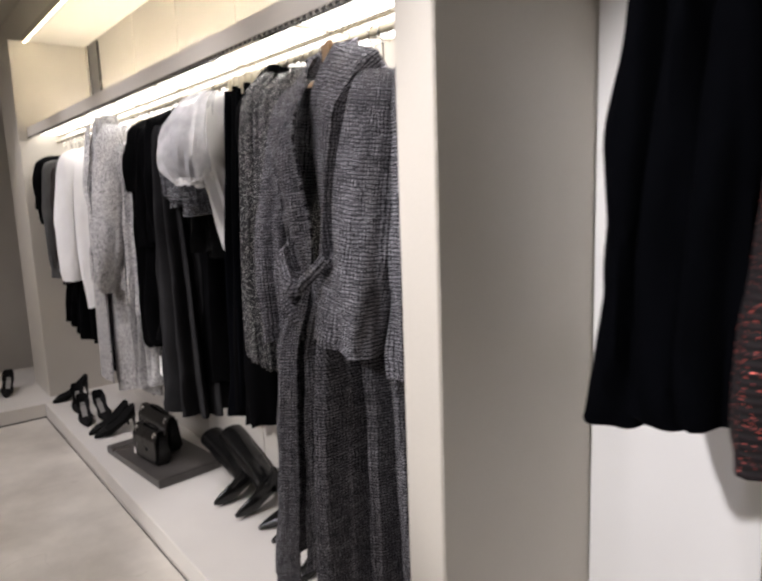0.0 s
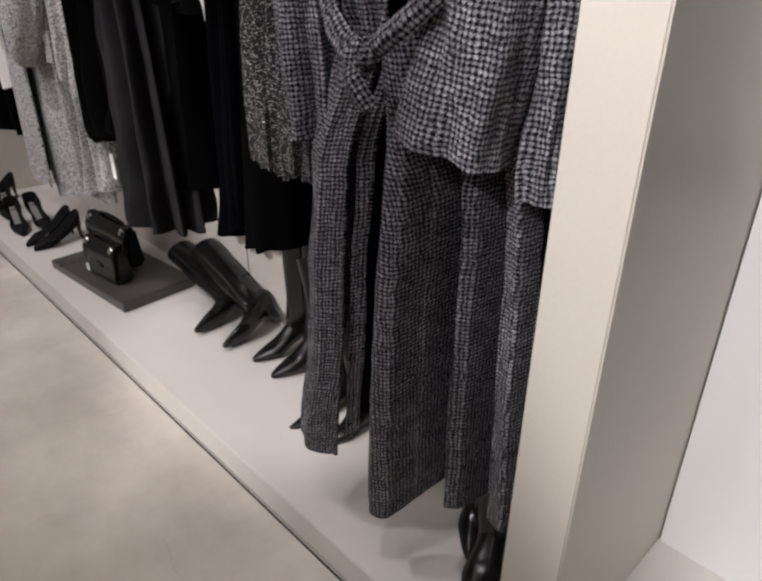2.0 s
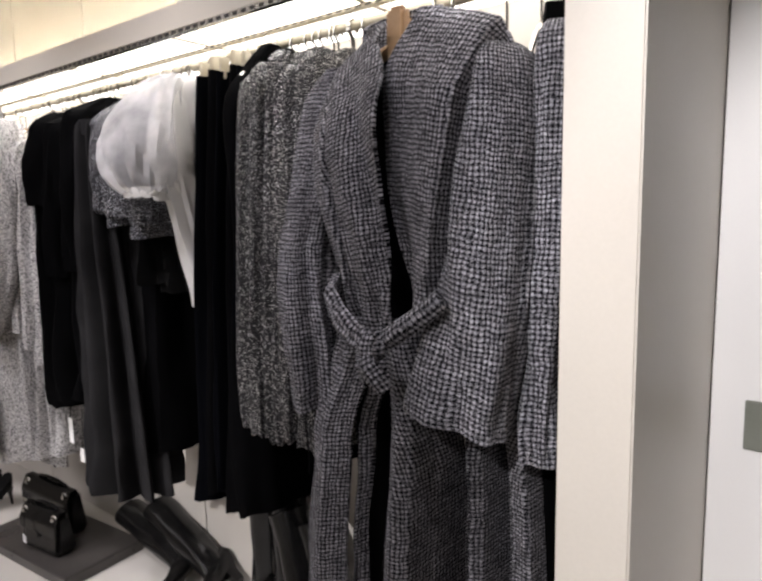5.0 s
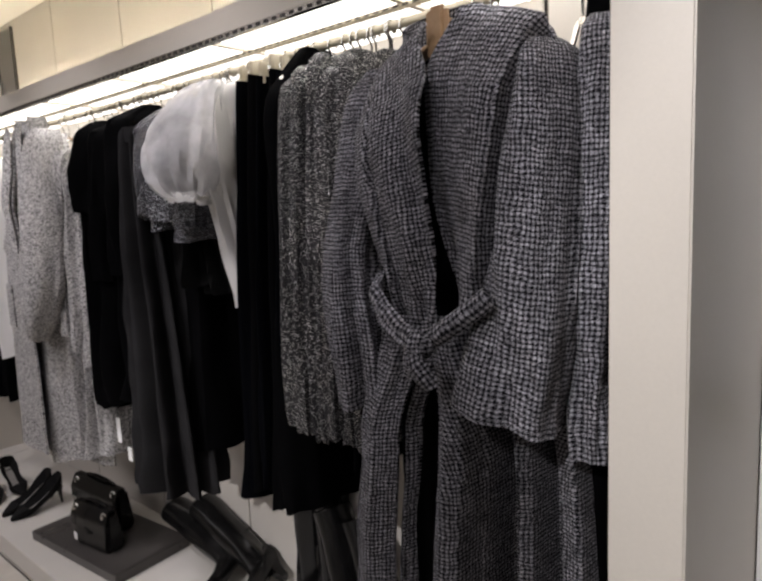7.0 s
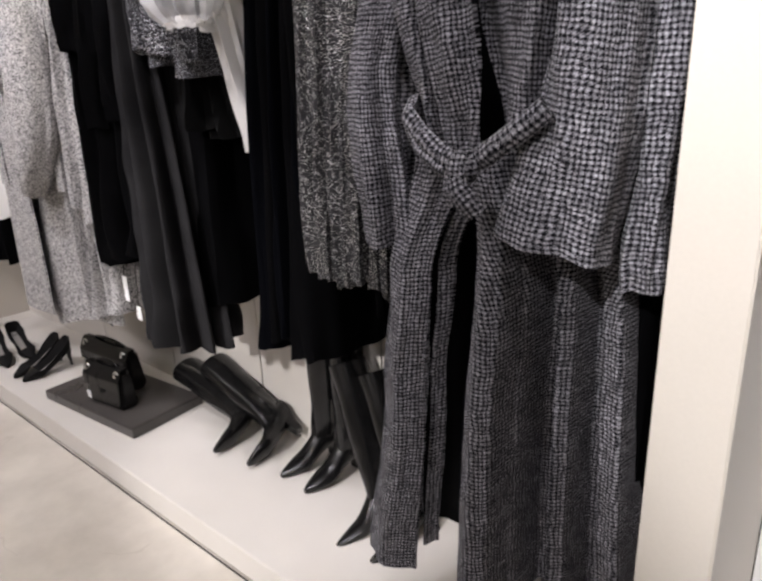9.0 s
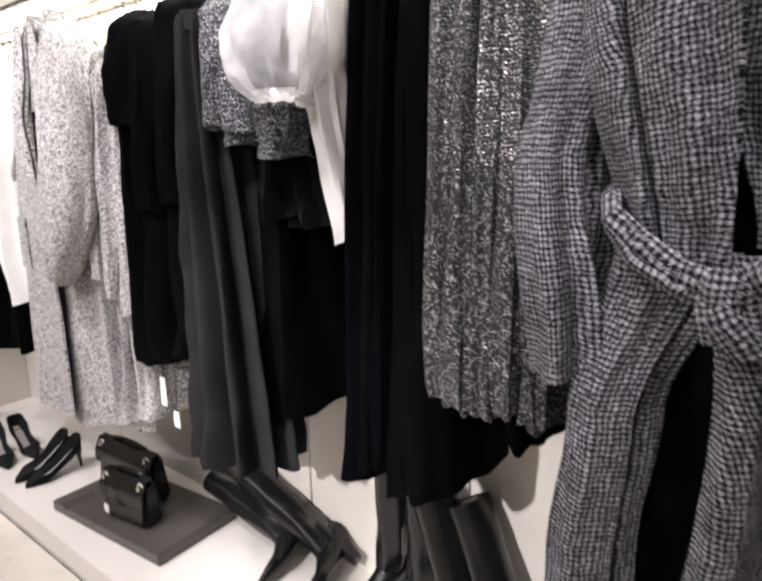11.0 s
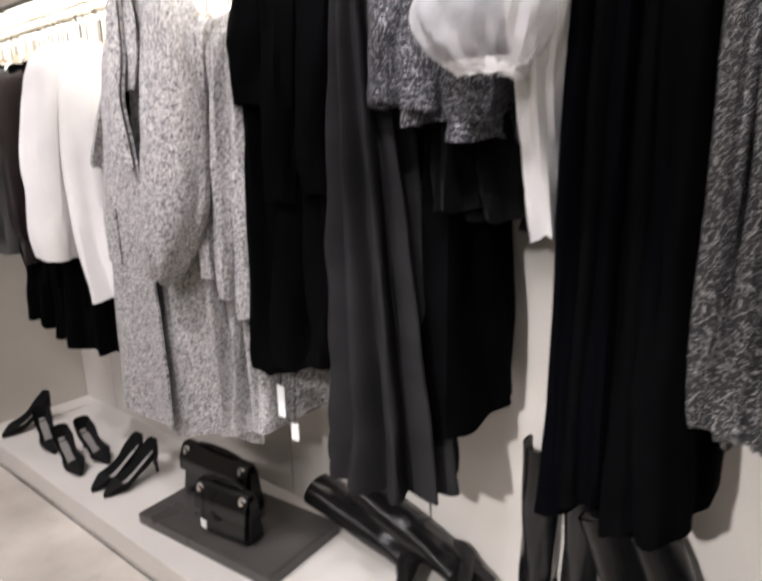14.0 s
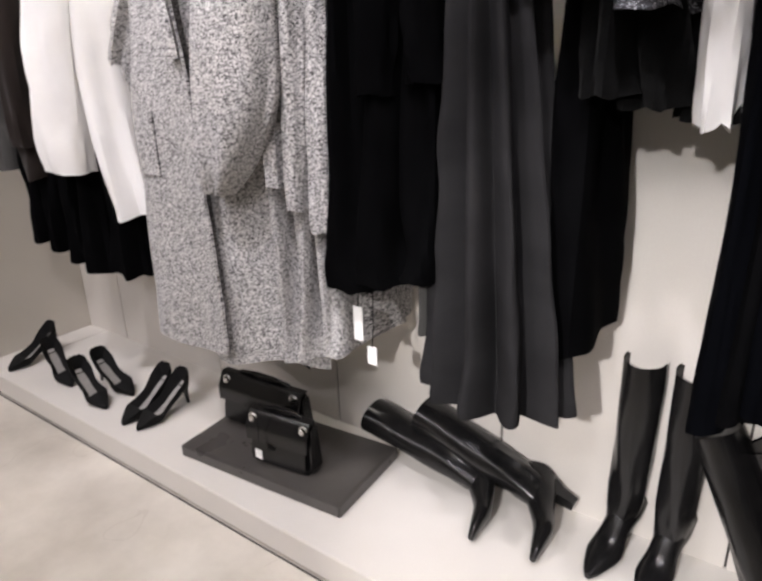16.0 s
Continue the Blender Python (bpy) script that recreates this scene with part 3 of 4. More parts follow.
    part("skirt_fold", sheet(lambda u, v: hang(u, v, fold_edge, [(0, -1.30), (0.27, -1.37), (1, -1.42)], [(0, -1.25), (0.27, -1.322), (0.55, -1.35), (1, -1.372)], [(0, 0.38), (1, 0.41)], 8.4), 24, 50, 0.006), M_HOUND, root, "narrow turned edge of the front")
    part("skirt", sheet(lambda u, v: hang(u, v, folds, [(0, -1.275), (0.2, -1.262), (0.55, -1.28), (1, -1.295)], [(0, -1.035), (1, -0.985)], [(0, 0.3), (0.16, 0.285), (0.4, 0.36), (1, 0.37)], 5.7), 150, 60, 0.006), M_HOUND, root, "long lower coat in deep folds")
    part("skirt_lining", sheet(lambda u, v: at(-1.47 + 0.42 * u, 0.955 + 0.01 * math.sin(u * 20), waist - 0.1 - 0.74 * v), 20, 20, 0.004), M_LINING, root, "black lining seen through the open front")

    def rear(u, v, y=1.03, inset=0.0):
        wide = smooth_rows([(0, 0.09), (0.06, 0.19), (0.35, 0.18), (1, 0.26)], v) - inset
        mid = -1.295 + 0.03 * v
        a = (u - 0.5) * 2
        return at(mid + wide * a, y - 0.05 * a * a + 0.012 * math.sin(u * 22) * v, 1.775 - 0.03 * a * a - v * 1.42)
    part("back_panel", sheet(rear, 40, 40, 0.006), M_HOUND, root)
    part("lining", sheet(lambda u, v: rear(u, v, 1.01, 0.025), 30, 40, 0.004), M_LINING, root, "black lining")
    # collar standing round the neck, its ends running into the open fronts
    part("collar", sheet(lambda u, v: at(-1.305 + 0.074 * math.sin((u - 0.5) * math.pi * 1.3), 0.915 + 0.06 * math.cos((u - 0.5) * math.pi * 1.3), 1.715 + 0.09 * (1 - v) * (0.5 + 0.5 * math.cos((u - 0.5) * math.pi))), 30, 10, 0.008), M_HOUND, root, "raised collar")
    part("neck_label", box(-0.085, -0.061, 0.985 - RAIL_Y, 0.988 - RAIL_Y, 1.655 - TOP, 1.685 - TOP), M_TAG, root, "small white label", False)
    part("care_label", box(-0.125, -0.085, 0.945 - RAIL_Y, 0.947 - RAIL_Y, 0.40 - TOP, 0.425 - TOP), M_TAG, root, "small white care label inside the hem", False)

    # sleeves
    y0 = 0.90 - RAIL_Y
    right = [(0, 0.13, y0 + 0.03, 1.70 - TOP, 0.035, 0.05), (0.07, 0.15, y0 + 0.0, 1.665 - TOP, 0.05, 0.07), (0.25, 0.168, y0 - 0.035, 1.54 - TOP, 0.055, 0.08), (0.6, 0.155, y0 - 0.075, 1.30 - TOP, 0.072, 0.066), (0.92, 0.135, y0 - 0.1, 1.13 - TOP, 0.082, 0.052), (1, 0.132, y0 - 0.105, 1.095 - TOP, 0.085, 0.048)]
    part("sleeve", tube(right, 60, 50, 4, 0.01, 8.0, 0.85, 0.003, lean=-0.16), M_HOUND, root, "wide hanging sleeve")
    left = [(0, -0.19, y0 + 0.02, 1.70 - TOP, 0.035, 0.05), (0.1, -0.215, y0 + 0.015, 1.64 - TOP, 0.05, 0.075), (0.3, -0.228, y0 + 0.0, 1.50 - TOP, 0.055, 0.09), (0.46, -0.25, y0 - 0.015, 1.40 - TOP, 0.05, 0.085), (0.56, -0.25, y0 - 0.03, 1.335 - TOP, 0.048, 0.08), (0.8, -0.222, y0 - 0.045, 1.18 - TOP, 0.05, 0.075), (1, -0.212, y0 - 0.05, 1.055 - TOP, 0.05, 0.07)]
    part("sleeve", tube(left, 44, 50, 5, 0.018, 5.0, 0.95, 0.006), M_HOUND, root, "bent sleeve tucked beside the pocket")

    # belt, its knot and its two short ends
    def band(path, wide, thick):
        def fn(u, v):
            k = v * (len(path) - 1)
            i = min(int(k), len(path) - 2)
            a, b = Vector(path[i]), Vector(path[i + 1])
            p = a.lerp(b, k - i)
            d = (b - a).normalized()
            up = Vector((0, 1, 0)).cross(d).normalized()
            q = p + up * (u - 0.5) * wide
            return (q.x, y0 + q.y - thick * math.sin(u * math.pi), q.z - TOP)
        return fn
    belt = [(-0.172, 0.0, 1.325), (-0.166, -0.055, 1.31), (-0.148, -0.098, 1.285), (-0.105, -0.118, 1.255), (-0.05, -0.136, 1.225), (0.0, -0.15, 1.215), (0.04, -0.15, 1.237), (0.085, -0.148, 1.268), (0.125, -0.142, 1.3)]
    part("belt", sheet(band(belt, 0.025, 0.011), 6, 48, 0.013), M_HOUND, root, "narrow self-fabric belt")
    part("belt_loop", sheet(band([(-0.148, -0.1, 1.275), (-0.11, -0.12, 1.235), (-0.04, -0.146, 1.205)], 0.018, 0.008), 5, 24, 0.01), M_HOUND, root, "second turn of the belt")
    knot = bmesh.new()
    bmesh.ops.create_icosphere(knot, subdivisions=3, radius=1.0)
    knot.loops.layers.uv.verify()
    uvl = knot.loops.layers.uv.active
    for v in knot.verts:
        w = 1 + 0.3 * noise.noise(v.co * 2.1)
        v.co = Vector((v.co.x * 0.026 * w + 0.0, v.co.y * 0.02 * w + y0 - 0.165, v.co.z * 0.03 * w + 1.212 - TOP))
    for f in knot.faces:
        for loop in f.loops:
            loop[uvl].uv = (loop.vert.co.x, loop.vert.co.z)
    part("belt_knot", knot, M_HOUND, root, "tight belt knot")
    for path in ([(-0.005, -0.17, 1.205), (0.005, -0.182, 1.185), (0.022, -0.18, 1.165), (0.034, -0.172, 1.148)], [(-0.012, -0.165, 1.21), (-0.006, -0.176, 1.185), (0.0, -0.17, 1.158)]):
        part("belt_end", sheet(band(path, 0.032, 0.008), 5, 20, 0.009), M_HOUND, root)
    hx = -0.075
    h = part("hanger", wire([(hx, 0, 1.74 - TOP), (hx, 0, RAIL_Z - TOP - 0.02), (hx, 0.016, RAIL_Z - TOP), (hx, 0, RAIL_Z - TOP + 0.016), (hx, -0.016, RAIL_Z - TOP)], 0.003), M_STEEL, root, "steel hanger hook")
    bm = box(hx - 0.024, hx + 0.024, y0 + 0.01, y0 + 0.035, 1.70 - TOP, 1.80 - TOP, 0.01)
    for s in (-1, 1):
        wire([(hx, y0 + 0.03, 1.735 - TOP), (hx + s * 0.1, y0 + 0.035, 1.705 - TOP), (hx + s * 0.155, y0 + 0.035, 1.67 - TOP)], 0.012, bm, 10)
    wire([(hx, y0 + 0.02, 1.78 - TOP), (hx, 0, 1.79 - TOP)], 0.004, bm)
    part("hanger_arm", bm, M_WOOD, h, "light wooden hanger shoulders")
    return root


belted_coat()
side_garment("houndstooth_coat", "houndstooth wool jacket hung side-on beside the partition", "jacket", -1.022, 1.75, 0.98, M_HOUND, 0.03, 0.93, 1.27, 0.9, (0.69, 0.03), "", 4.0, sleeve_front=0.85)
# lower down, this black also stands in for the houndstooth body in shade
side_garment("black_coat", "long black coat hung side-on against the partition, its lower black partly painted shade", "coat", -1.03, 1.79, 0.42, M_BLACK, 0.045, 0.91, 1.27, 0.9, None, "", 5.0)

# metallic knits, a tight row
for i in range(5):
    x = -1.725 + i * 0.046
    side_garment("metallic_knit_dress", "dark grey metallic knit dress with long sleeves on the rail", "dress", x, 1.765 + 0.018 * (i % 3), 0.965 - 0.03 * ((i * 2) % 3), M_SPARK, 0.02, 0.905, 1.25, 1.2, (0.79 + 0.025 * (i % 3), 0.0215), "metallic knit dresses", 2.0 + i, 5, 0.009, 0.045, sleeve_front=0.858 - 0.008 * (i % 2))
# black dresses and trousers
side_garment("velvet_dress", "black velvet dress with a pointed shoulder", "dress", -1.785, 1.83, 0.7, M_BLACK, 0.05, 0.885, 1.25, 1.1, None, "black dresses", 1.5, 5, 0.012, 0.11)
for i in range(5):
    side_garment("black_trousers", "long black trousers clipped on the rail", "trousers", -1.965 + i * 0.04, 1.772 + 0.01 * (i % 2), 0.685 + 0.025 * (i % 3), M_BLACK if i % 2 else M_NAVY, 0.032, 0.885 + 0.006 * (i % 2), 1.24, 1.2, None, "black trousers", 6.0 + i, 4, 0.01, skirt=True)
side_garment("crepe_blouse", "black crepe blouse hanging behind the metallic knits", "blouse", -1.60, 1.73, 0.84, M_BLACK, 0.03, 0.94, 1.26, 1.1, None, "", 2.2)


def sheer_blouse():
    root = at_rail("sheer_blouse", "white sheer organza blouse with a balloon sleeve", "blouse", -2.03)
    y = 0.86 - RAIL_Y
    puff = [(0, 0.02, y + 0.06, 1.775 - TOP, 0.03, 0.03), (0.15, -0.02, y + 0.03, 1.735 - TOP, 0.075, 0.06), (0.55, -0.055, y + 0.0, 1.62 - TOP, 0.125, 0.085), (0.85, -0.06, y, 1.53 - TOP, 0.105, 0.08), (1, -0.045, y, 1.485 - TOP, 0.065, 0.05)]
    part("balloon_sleeve", tube(puff, 40, 30, 11, 0.008, 1.1, 1.0, 0.006, cap=False), M_SHEER, root, "sheer puffed sleeve")
    cuff = [(0, -0.05, y, 1.50 - TOP, 0.07, 0.055), (0.5, -0.045, y, 1.487 - TOP, 0.068, 0.052), (1, -0.04, y, 1.475 - TOP, 0.06, 0.05)]
    part("cuff", tube(cuff, 36, 6, 12, 0.003, 2.0, 1.0, 0.004, cap=False), M_SHIRT, root, "gathered white cuff")
    body = [(0, 0.03, y + 0.19, 1.785 - TOP, 0.02, 0.06), (0.1, 0.03, y + 0.19, 1.74 - TOP, 0.032, 0.15), (0.5, 0.02, y + 0.17, 1.6 - TOP, 0.03, 0.17), (1, 0.0, y + 0.17, 1.47 - TOP, 0.03, 0.17)]
    part("body", tube(body, 44, 40, 6, 0.012, 4.4, 0.85, 0.01), M_SHIRT, root, "white blouse body")
    side = [(0, 0.02, y + 0.05, 1.77 - TOP, 0.02, 0.03), (0.3, 0.02, y + 0.04, 1.6 - TOP, 0.045, 0.06), (0.6, 0.005, y + 0.085, 1.45 - TOP, 0.034, 0.05), (1, -0.0, y + 0.15, 1.19 - TOP, 0.032, 0.05)]
    part("tie", tube(side, 22, 34, 4, 0.01, 7.4, 0.95, 0.012), M_SHIRT, root, "long white tie hanging down")
    hanger(root, 0.03, 0, 1.785 - TOP, "y", 0.12, M_WOOD, RAIL_Z - TOP)


sheer_blouse()
for i, x in enumerate((-2.32, -2.24, -2.14)):
    side_garment("metallic_tweed_top", "short-sleeved grey metallic tweed top on the rail", "top", x, 1.775, 1.44 - 0.035 * i, M_SPARKTOP, 0.05, 0.86, 1.25, 1.3, (0.3 + 0.02 * i, 0.05), "metallic tweed tops", 9.0 + i, 5, 0.012)
for i, x in enumerate((-2.2, -2.13, -2.04)):
    side_garment("black_pile_top", "black fluffy top hung below its neighbours", "top", x, 1.70, 1.24 - 0.02 * i, M_FUR, 0.05, 0.9 + 0.045 * i, 1.25, 1.2, None, "black fluffy tops", 19.0 + i, 7, 0.018)
def full_skirt(label, x, top, hem, mat, lean, wide, yc, seed, folds, group, name):
    """A long skirt clipped at the waist that falls in soft full-length folds."""
    root = at_rail(name, label, "skirt", x, group)
    y = yc - RAIL_Y
    keys = [(0, 0, y, top - TOP, wide * 0.36, 0.07), (0.08, 0, y, top - 0.08 - TOP, wide * 0.42, 0.08), (0.45, lean * 0.4, y, top - 0.45 * (top - hem) - TOP, wide * 0.68, 0.085), (1, lean, y, hem - TOP, wide, 0.095)]
    part("body", tube(keys, 168, 50, folds, 0.05, seed, 1.0, 0.012, wander=0.25), mat, root)
    part("waistband", tube([(0, 0, y, top - TOP + 0.004, wide * 0.37, 0.073), (1, 0, y, top - TOP - 0.04, wide * 0.39, 0.076)], 40, 4, folds, 0.002, seed, 1.0, 0.0), mat, root)
    hanger(root, 0, 0, top - TOP + 0.006, "y", 0.07, None, RAIL_Z - TOP)


full_skirt("long charcoal wool skirt with deep soft folds", -2.415, 1.7, 0.6, M_CHAR, 0.035, 0.135, 0.95, 3.7, 11, "", "charcoal_skirt")
side_garment("flared_black_skirt", "black flared crepe skirt beside the charcoal one", "skirt", -2.262, 1.66, 0.735, M_BLACK, 0.05, 0.93, 1.265, 1.1, None, "", 9.2, 5, 0.016, skirt=True)
for i, x in enumerate((-2.745, -2.65, -2.535)):
    side_garment("black_dress", "black dress with puffed short sleeves", "dress", x, 1.77 + 0.025 * (i == 2), 0.80 + 0.03 * i, M_BLACK, 0.065, 0.87, 1.25, 1.15, (0.30, 0.06) if i == 0 else (0.5, 0.045), "black puff-sleeve dresses", 23.0 + i, 6, 0.014)
side_garment("dark_grey_skirt", "dark grey tweed skirt hem below a black dress", "skirt", -2.6, 1.68, 0.68, M_GREY, 0.03, 1.0, 1.25, 1.1, None, "", 5.5, 5, 0.01, skirt=True)


def tweed_coat():
    """Wide open speckled coat, front to the aisle."""
    root = at_rail("tweed_coat", "long oversized black and white speckled tweed coat", "coat", -3.28)

    def at(x, y, z):
        return (x + 3.28, y - RAIL_Y, z - TOP)

    def panel_a(u, v):
        left = smooth_rows([(0, -3.36), (0.14, -3.49), (0.5, -3.6), (1, -3.635)], v)
        right = smooth_rows([(0, -3.25), (0.18, -3.2), (0.5, -3.16), (1, -3.12)], v)
        y = 0.90 - 0.07 * min(v * 4, 1) ** 0.7 * (0.25 + 0.75 * u) + 0.12 * (1 - u) ** 6
        y += 0.014 * math.sin(u * 8 + v * 2) * v + 0.008 * noise.noise((u * 4, v * 7, 2.5))
        hem = 0.5 + 0.05 * u + 0.012 * math.sin(u * 7)
        top = 1.775 + 0.04 * u
        return at(left + (right - left) * u, y, top + (hem - top) * v)
    part("front_panel", sheet(panel_a, 50, 60, 0.007), M_TWEED, root, "open front with its lapel")

    def panel_b(u, v):
        left = smooth_rows([(0, -3.23), (0.2, -3.25), (0.5, -3.31), (1, -3.33)], v)
        right = smooth_rows([(0, -3.1), (0.15, -2.98), (1, -2.87)], v)
        y = 0.915 - 0.035 * min(v * 4, 1) ** 0.7 + 0.022 * math.sin(u * 9.5 + 1.2 * v) * v + 0.008 * noise.noise((u * 4, v * 7, 6.5))
        hem = 0.52 - 0.02 * math.sin(u * 6)
        top = 1.815 - 0.05 * u
        return at(left + (right - left) * u, y + 0.1 * u ** 6, top + (hem - top) * v)
    part("front_panel", sheet(panel_b, 50, 60, 0.007), M_TWEED, root, "front under the hanging sleeve")

    def rear(u, v, y=1.03, inset=0.0):
        wide = smooth_rows([(0, 0.1), (0.08, 0.2), (1, 0.33)], v) - inset
        a = (u - 0.5) * 2
        return at(-3.24 + wide * a, y - 0.06 * a * a + 0.012 * math.sin(u * 20) * v, 1.8 - 0.03 * a * a - v * 1.26)
    part("back_panel", sheet(rear, 40, 40, 0.006), M_TWEED, root)
    part("lining", sheet(lambda u, v: rear(u, v, 1.0, 0.03), 30, 40, 0.004), M_LINING, root, "black lining")

    def lapel(u, v):
        x, y, z = panel_a(1.0, 0.03 + 0.36 * v)
        wide = 0.035 + 0.06 * math.sin(min(v * 1.25, 1) * math.pi) * (1 - 0.5 * v)
        return (x - wide * u, y - 0.012 - 0.016 * math.sin(u * math.pi * 0.8) + 0.02 * u * u, z + 0.015 * u * (1 - v))
    part("lapel", sheet(lapel, 12, 36, 0.006), M_TWEED, root, "turned-back lapel")

    def far_lapel(u, v):
        x, y, z = panel_b(0.0, 0.02 + 0.2 * v)
        return (x + (0.03 + 0.05 * math.sin(v * math.pi * 0.8)) * u, y - 0.014 - 0.014 * math.sin(u * math.pi * 0.8), z)
    part("lapel", sheet(far_lapel, 10, 24, 0.006), M_TWEED, root, "turned-back lapel")
    part("collar", sheet(lambda u, v: at(-3.225 + 0.06 * math.sin((u - 0.5) * math.pi * 1.3), 0.93 + 0.06 * math.cos((u - 0.5) * math.pi * 1.3), 1.77 + 0.06 * (1 - v)), 24, 8, 0.007), M_TWEED, root)
    right = [(0, 0.22, -0.14, 1.77 - TOP, 0.045, 0.05), (0.12, 0.245, -0.165, 1.68 - TOP, 0.075, 0.065), (0.4, 0.27, -0.2, 1.45 - TOP, 0.11, 0.07), (0.68, 0.27, -0.22, 1.24 - TOP, 0.125, 0.066), (0.88, 0.235, -0.23, 1.09 - TOP, 0.085, 0.052), (1, 0.2, -0.23, 1.01 - TOP, 0.04, 0.03)]
    part("sleeve", tube(right, 48, 48, 3, 0.008, 2.2, 0.95, 0.006), M_TWEED, root, "wide hanging sleeve")
    left = [(0, -0.13, -0.06, 1.71 - TOP, 0.04, 0.05), (0.1, -0.2, -0.05, 1.62 - TOP, 0.05, 0.06), (0.5, -0.35, -0.06, 1.36 - TOP, 0.05, 0.06), (0.9, -0.41, -0.08, 1.13 - TOP, 0.05, 0.05), (1, -0.41, -0.08, 1.08 - TOP, 0.048, 0.05)]
    part("sleeve", tube(left, 34, 40, 4, 0.012, 6.1, 0.95, 0.006), M_TWEED, root)

    def pocket(u, v):
        x, y, z = panel_a(0.34 + 0.26 * u, 0.47 + 0.13 * v)
        return (x, y - 0.008, z)
    part("pocket", sheet(pocket, 8, 10, 0.005), M_TWEED, root, "patch pocket")
    hanger(root, 0.05, 0, 1.77 - TOP, "x", 0.14, M_WOOD, RAIL_Z - TOP)


tweed_coat()
for i, x in enumerate((-2.95, -2.885, -2.82)):
    side_garment("tweed_jacket", "speckled grey tweed coat hung side-on behind the front one", "coat", x, 1.72 - 0.03 * i, 0.56 + 0.02 * i, M_TWEED, 0.024, 0.865 + 0.01 * i, 1.27, 1.4, (0.66 + 0.02 * i, 0.027), "side-on tweed coats", 31.0 + i, 5, 0.012)


def white_shirt():
    root = at_rail("white_shirt", "white cotton shirt with long sleeves on the rail", "shirt", -3.78)
    y = 0.87 - RAIL_Y
    body = [(0, 0.08, y + 0.17, 1.72 - TOP, 0.03, 0.06), (0.1, 0.08, y + 0.17, 1.67 - TOP, 0.06, 0.15), (0.5, 0.09, y + 0.18, 1.3 - TOP, 0.07, 0.18), (1, 0.14, y + 0.19, 0.87 - TOP, 0.085, 0.19)]
    part("body", tube(body, 44, 40, 6, 0.014, 4.9, 0.85, 0.015), M_SHIRT, root)
    sl = [(0, 0.06, y + 0.06, 1.71 - TOP, 0.03, 0.04), (0.1, 0.03, y + 0.02, 1.65 - TOP, 0.08, 0.06), (0.5, -0.03, y, 1.36 - TOP, 0.11, 0.065), (0.85, -0.06, y - 0.01, 1.1 - TOP, 0.115, 0.06), (1, -0.055, y - 0.01, 1.0 - TOP, 0.1, 0.05)]
    part("sleeve", tube(sl, 36, 44, 4, 0.014, 3.1, 0.95, 0.008), M_SHIRT, root, "wide white sleeve")
    hanger(root, 0.08, 0, 1.72 - TOP, "y", 0.15, M_WOOD, RAIL_Z - TOP)


white_shirt()
for i, x in enumerate((-4.22, -4.1, -3.98, -3.85, -3.72)):
    side_garment("black_pleated_skirt", "black skirt hanging below the white shirt", "skirt", x, 1.70, 0.71 - 0.02 * i + 0.025 * (i == 4), M_BLACK, 0.075, 0.89, 1.24, 1.1, None, "black skirts at the far end", 41.0 + i, 6, 0.02, skirt=True)
side_garment("brown_jacket", "dark brown jacket hung side-on", "jacket", -4.15, 1.69, 0.95, cloth("dark_brown_wool", (0.012, 0.009, 0.008), (0.024, 0.018, 0.016), 0.1), 0.05, 0.86, 1.25, 1.1, (0.6, 0.05), "", 51.0)
side_garment("grey_jacket", "mid grey wool jacket hung side-on", "jacket", -4.4, 1.70, 0.96, M_GREY, 0.09, 0.865, 1.25, 1.1, (0.66, 0.07), "", 53.0)
side_garment("black_jacket", "black short jacket at the end of the rail", "jacket", -4.6, 1.735, 1.3, M_BLACK, 0.08, 0.865, 1.25, 1.1, (0.34, 0.07), "", 55.0)

# empty and spare hooks along the rail
for i in range(46):
    x = -4.55 + i * 0.0765 + 0.02 * math.sin(i * 2.3)
    spare = at_rail("wire_hanger", "thin steel hanger on the rail", "hanger", x, "wire hangers")
    hanger(spare, 0, 0, 1.755 - TOP - 0.015 * (i % 3), "y", 0.045, M_WOOD if i % 4 == 0 else None, RAIL_Z - TOP)

# next bay
for i, x in enumerate((-0.53, -0.46, -0.39)):
    side_garment("ink_trousers", "ink black trousers hanging in the next bay", "trousers", x, 1.76, 1.055 + 0.016 * i, M_NAVY, 0.06, 0.87, 1.2, 1.1, None, "ink trousers", 61.0 + i, 5, 0.014, skirt=True)
for i, x in enumerate((-0.29,)):
    side_garment("sequin_dress", "dark red sequinned dress in the next bay", "dress", x, 1.76, 1.035, M_SEQUIN, 0.07, 0.87, 1.2, 1.1, None, "", 71.0 + i, 5, 0.014, skirt=True)
rail2 = thing("clothes_rail", "round steel clothes rail of the next bay", "rail", (RIGHT + 0.11, RAIL_Y, RAIL_Z))
part("bar", wire([(0.27, 0, 0), (3.856, 0, 0)], 0.011, n=14), M_STEEL, rail2)
sign = thing("wall_tag", "small grey-green metal plate on the white wall", "plate", (-0.745, BACK + 0.052, 1.0))
part("plate", box(-0.048, 0.048, -0.004, 0.003, -0.05, 0.05, 0.002), plain("sage_metal", (0.16, 0.17, 0.14), (0.2, 0.21, 0.18), 0.5), sign, "", False)


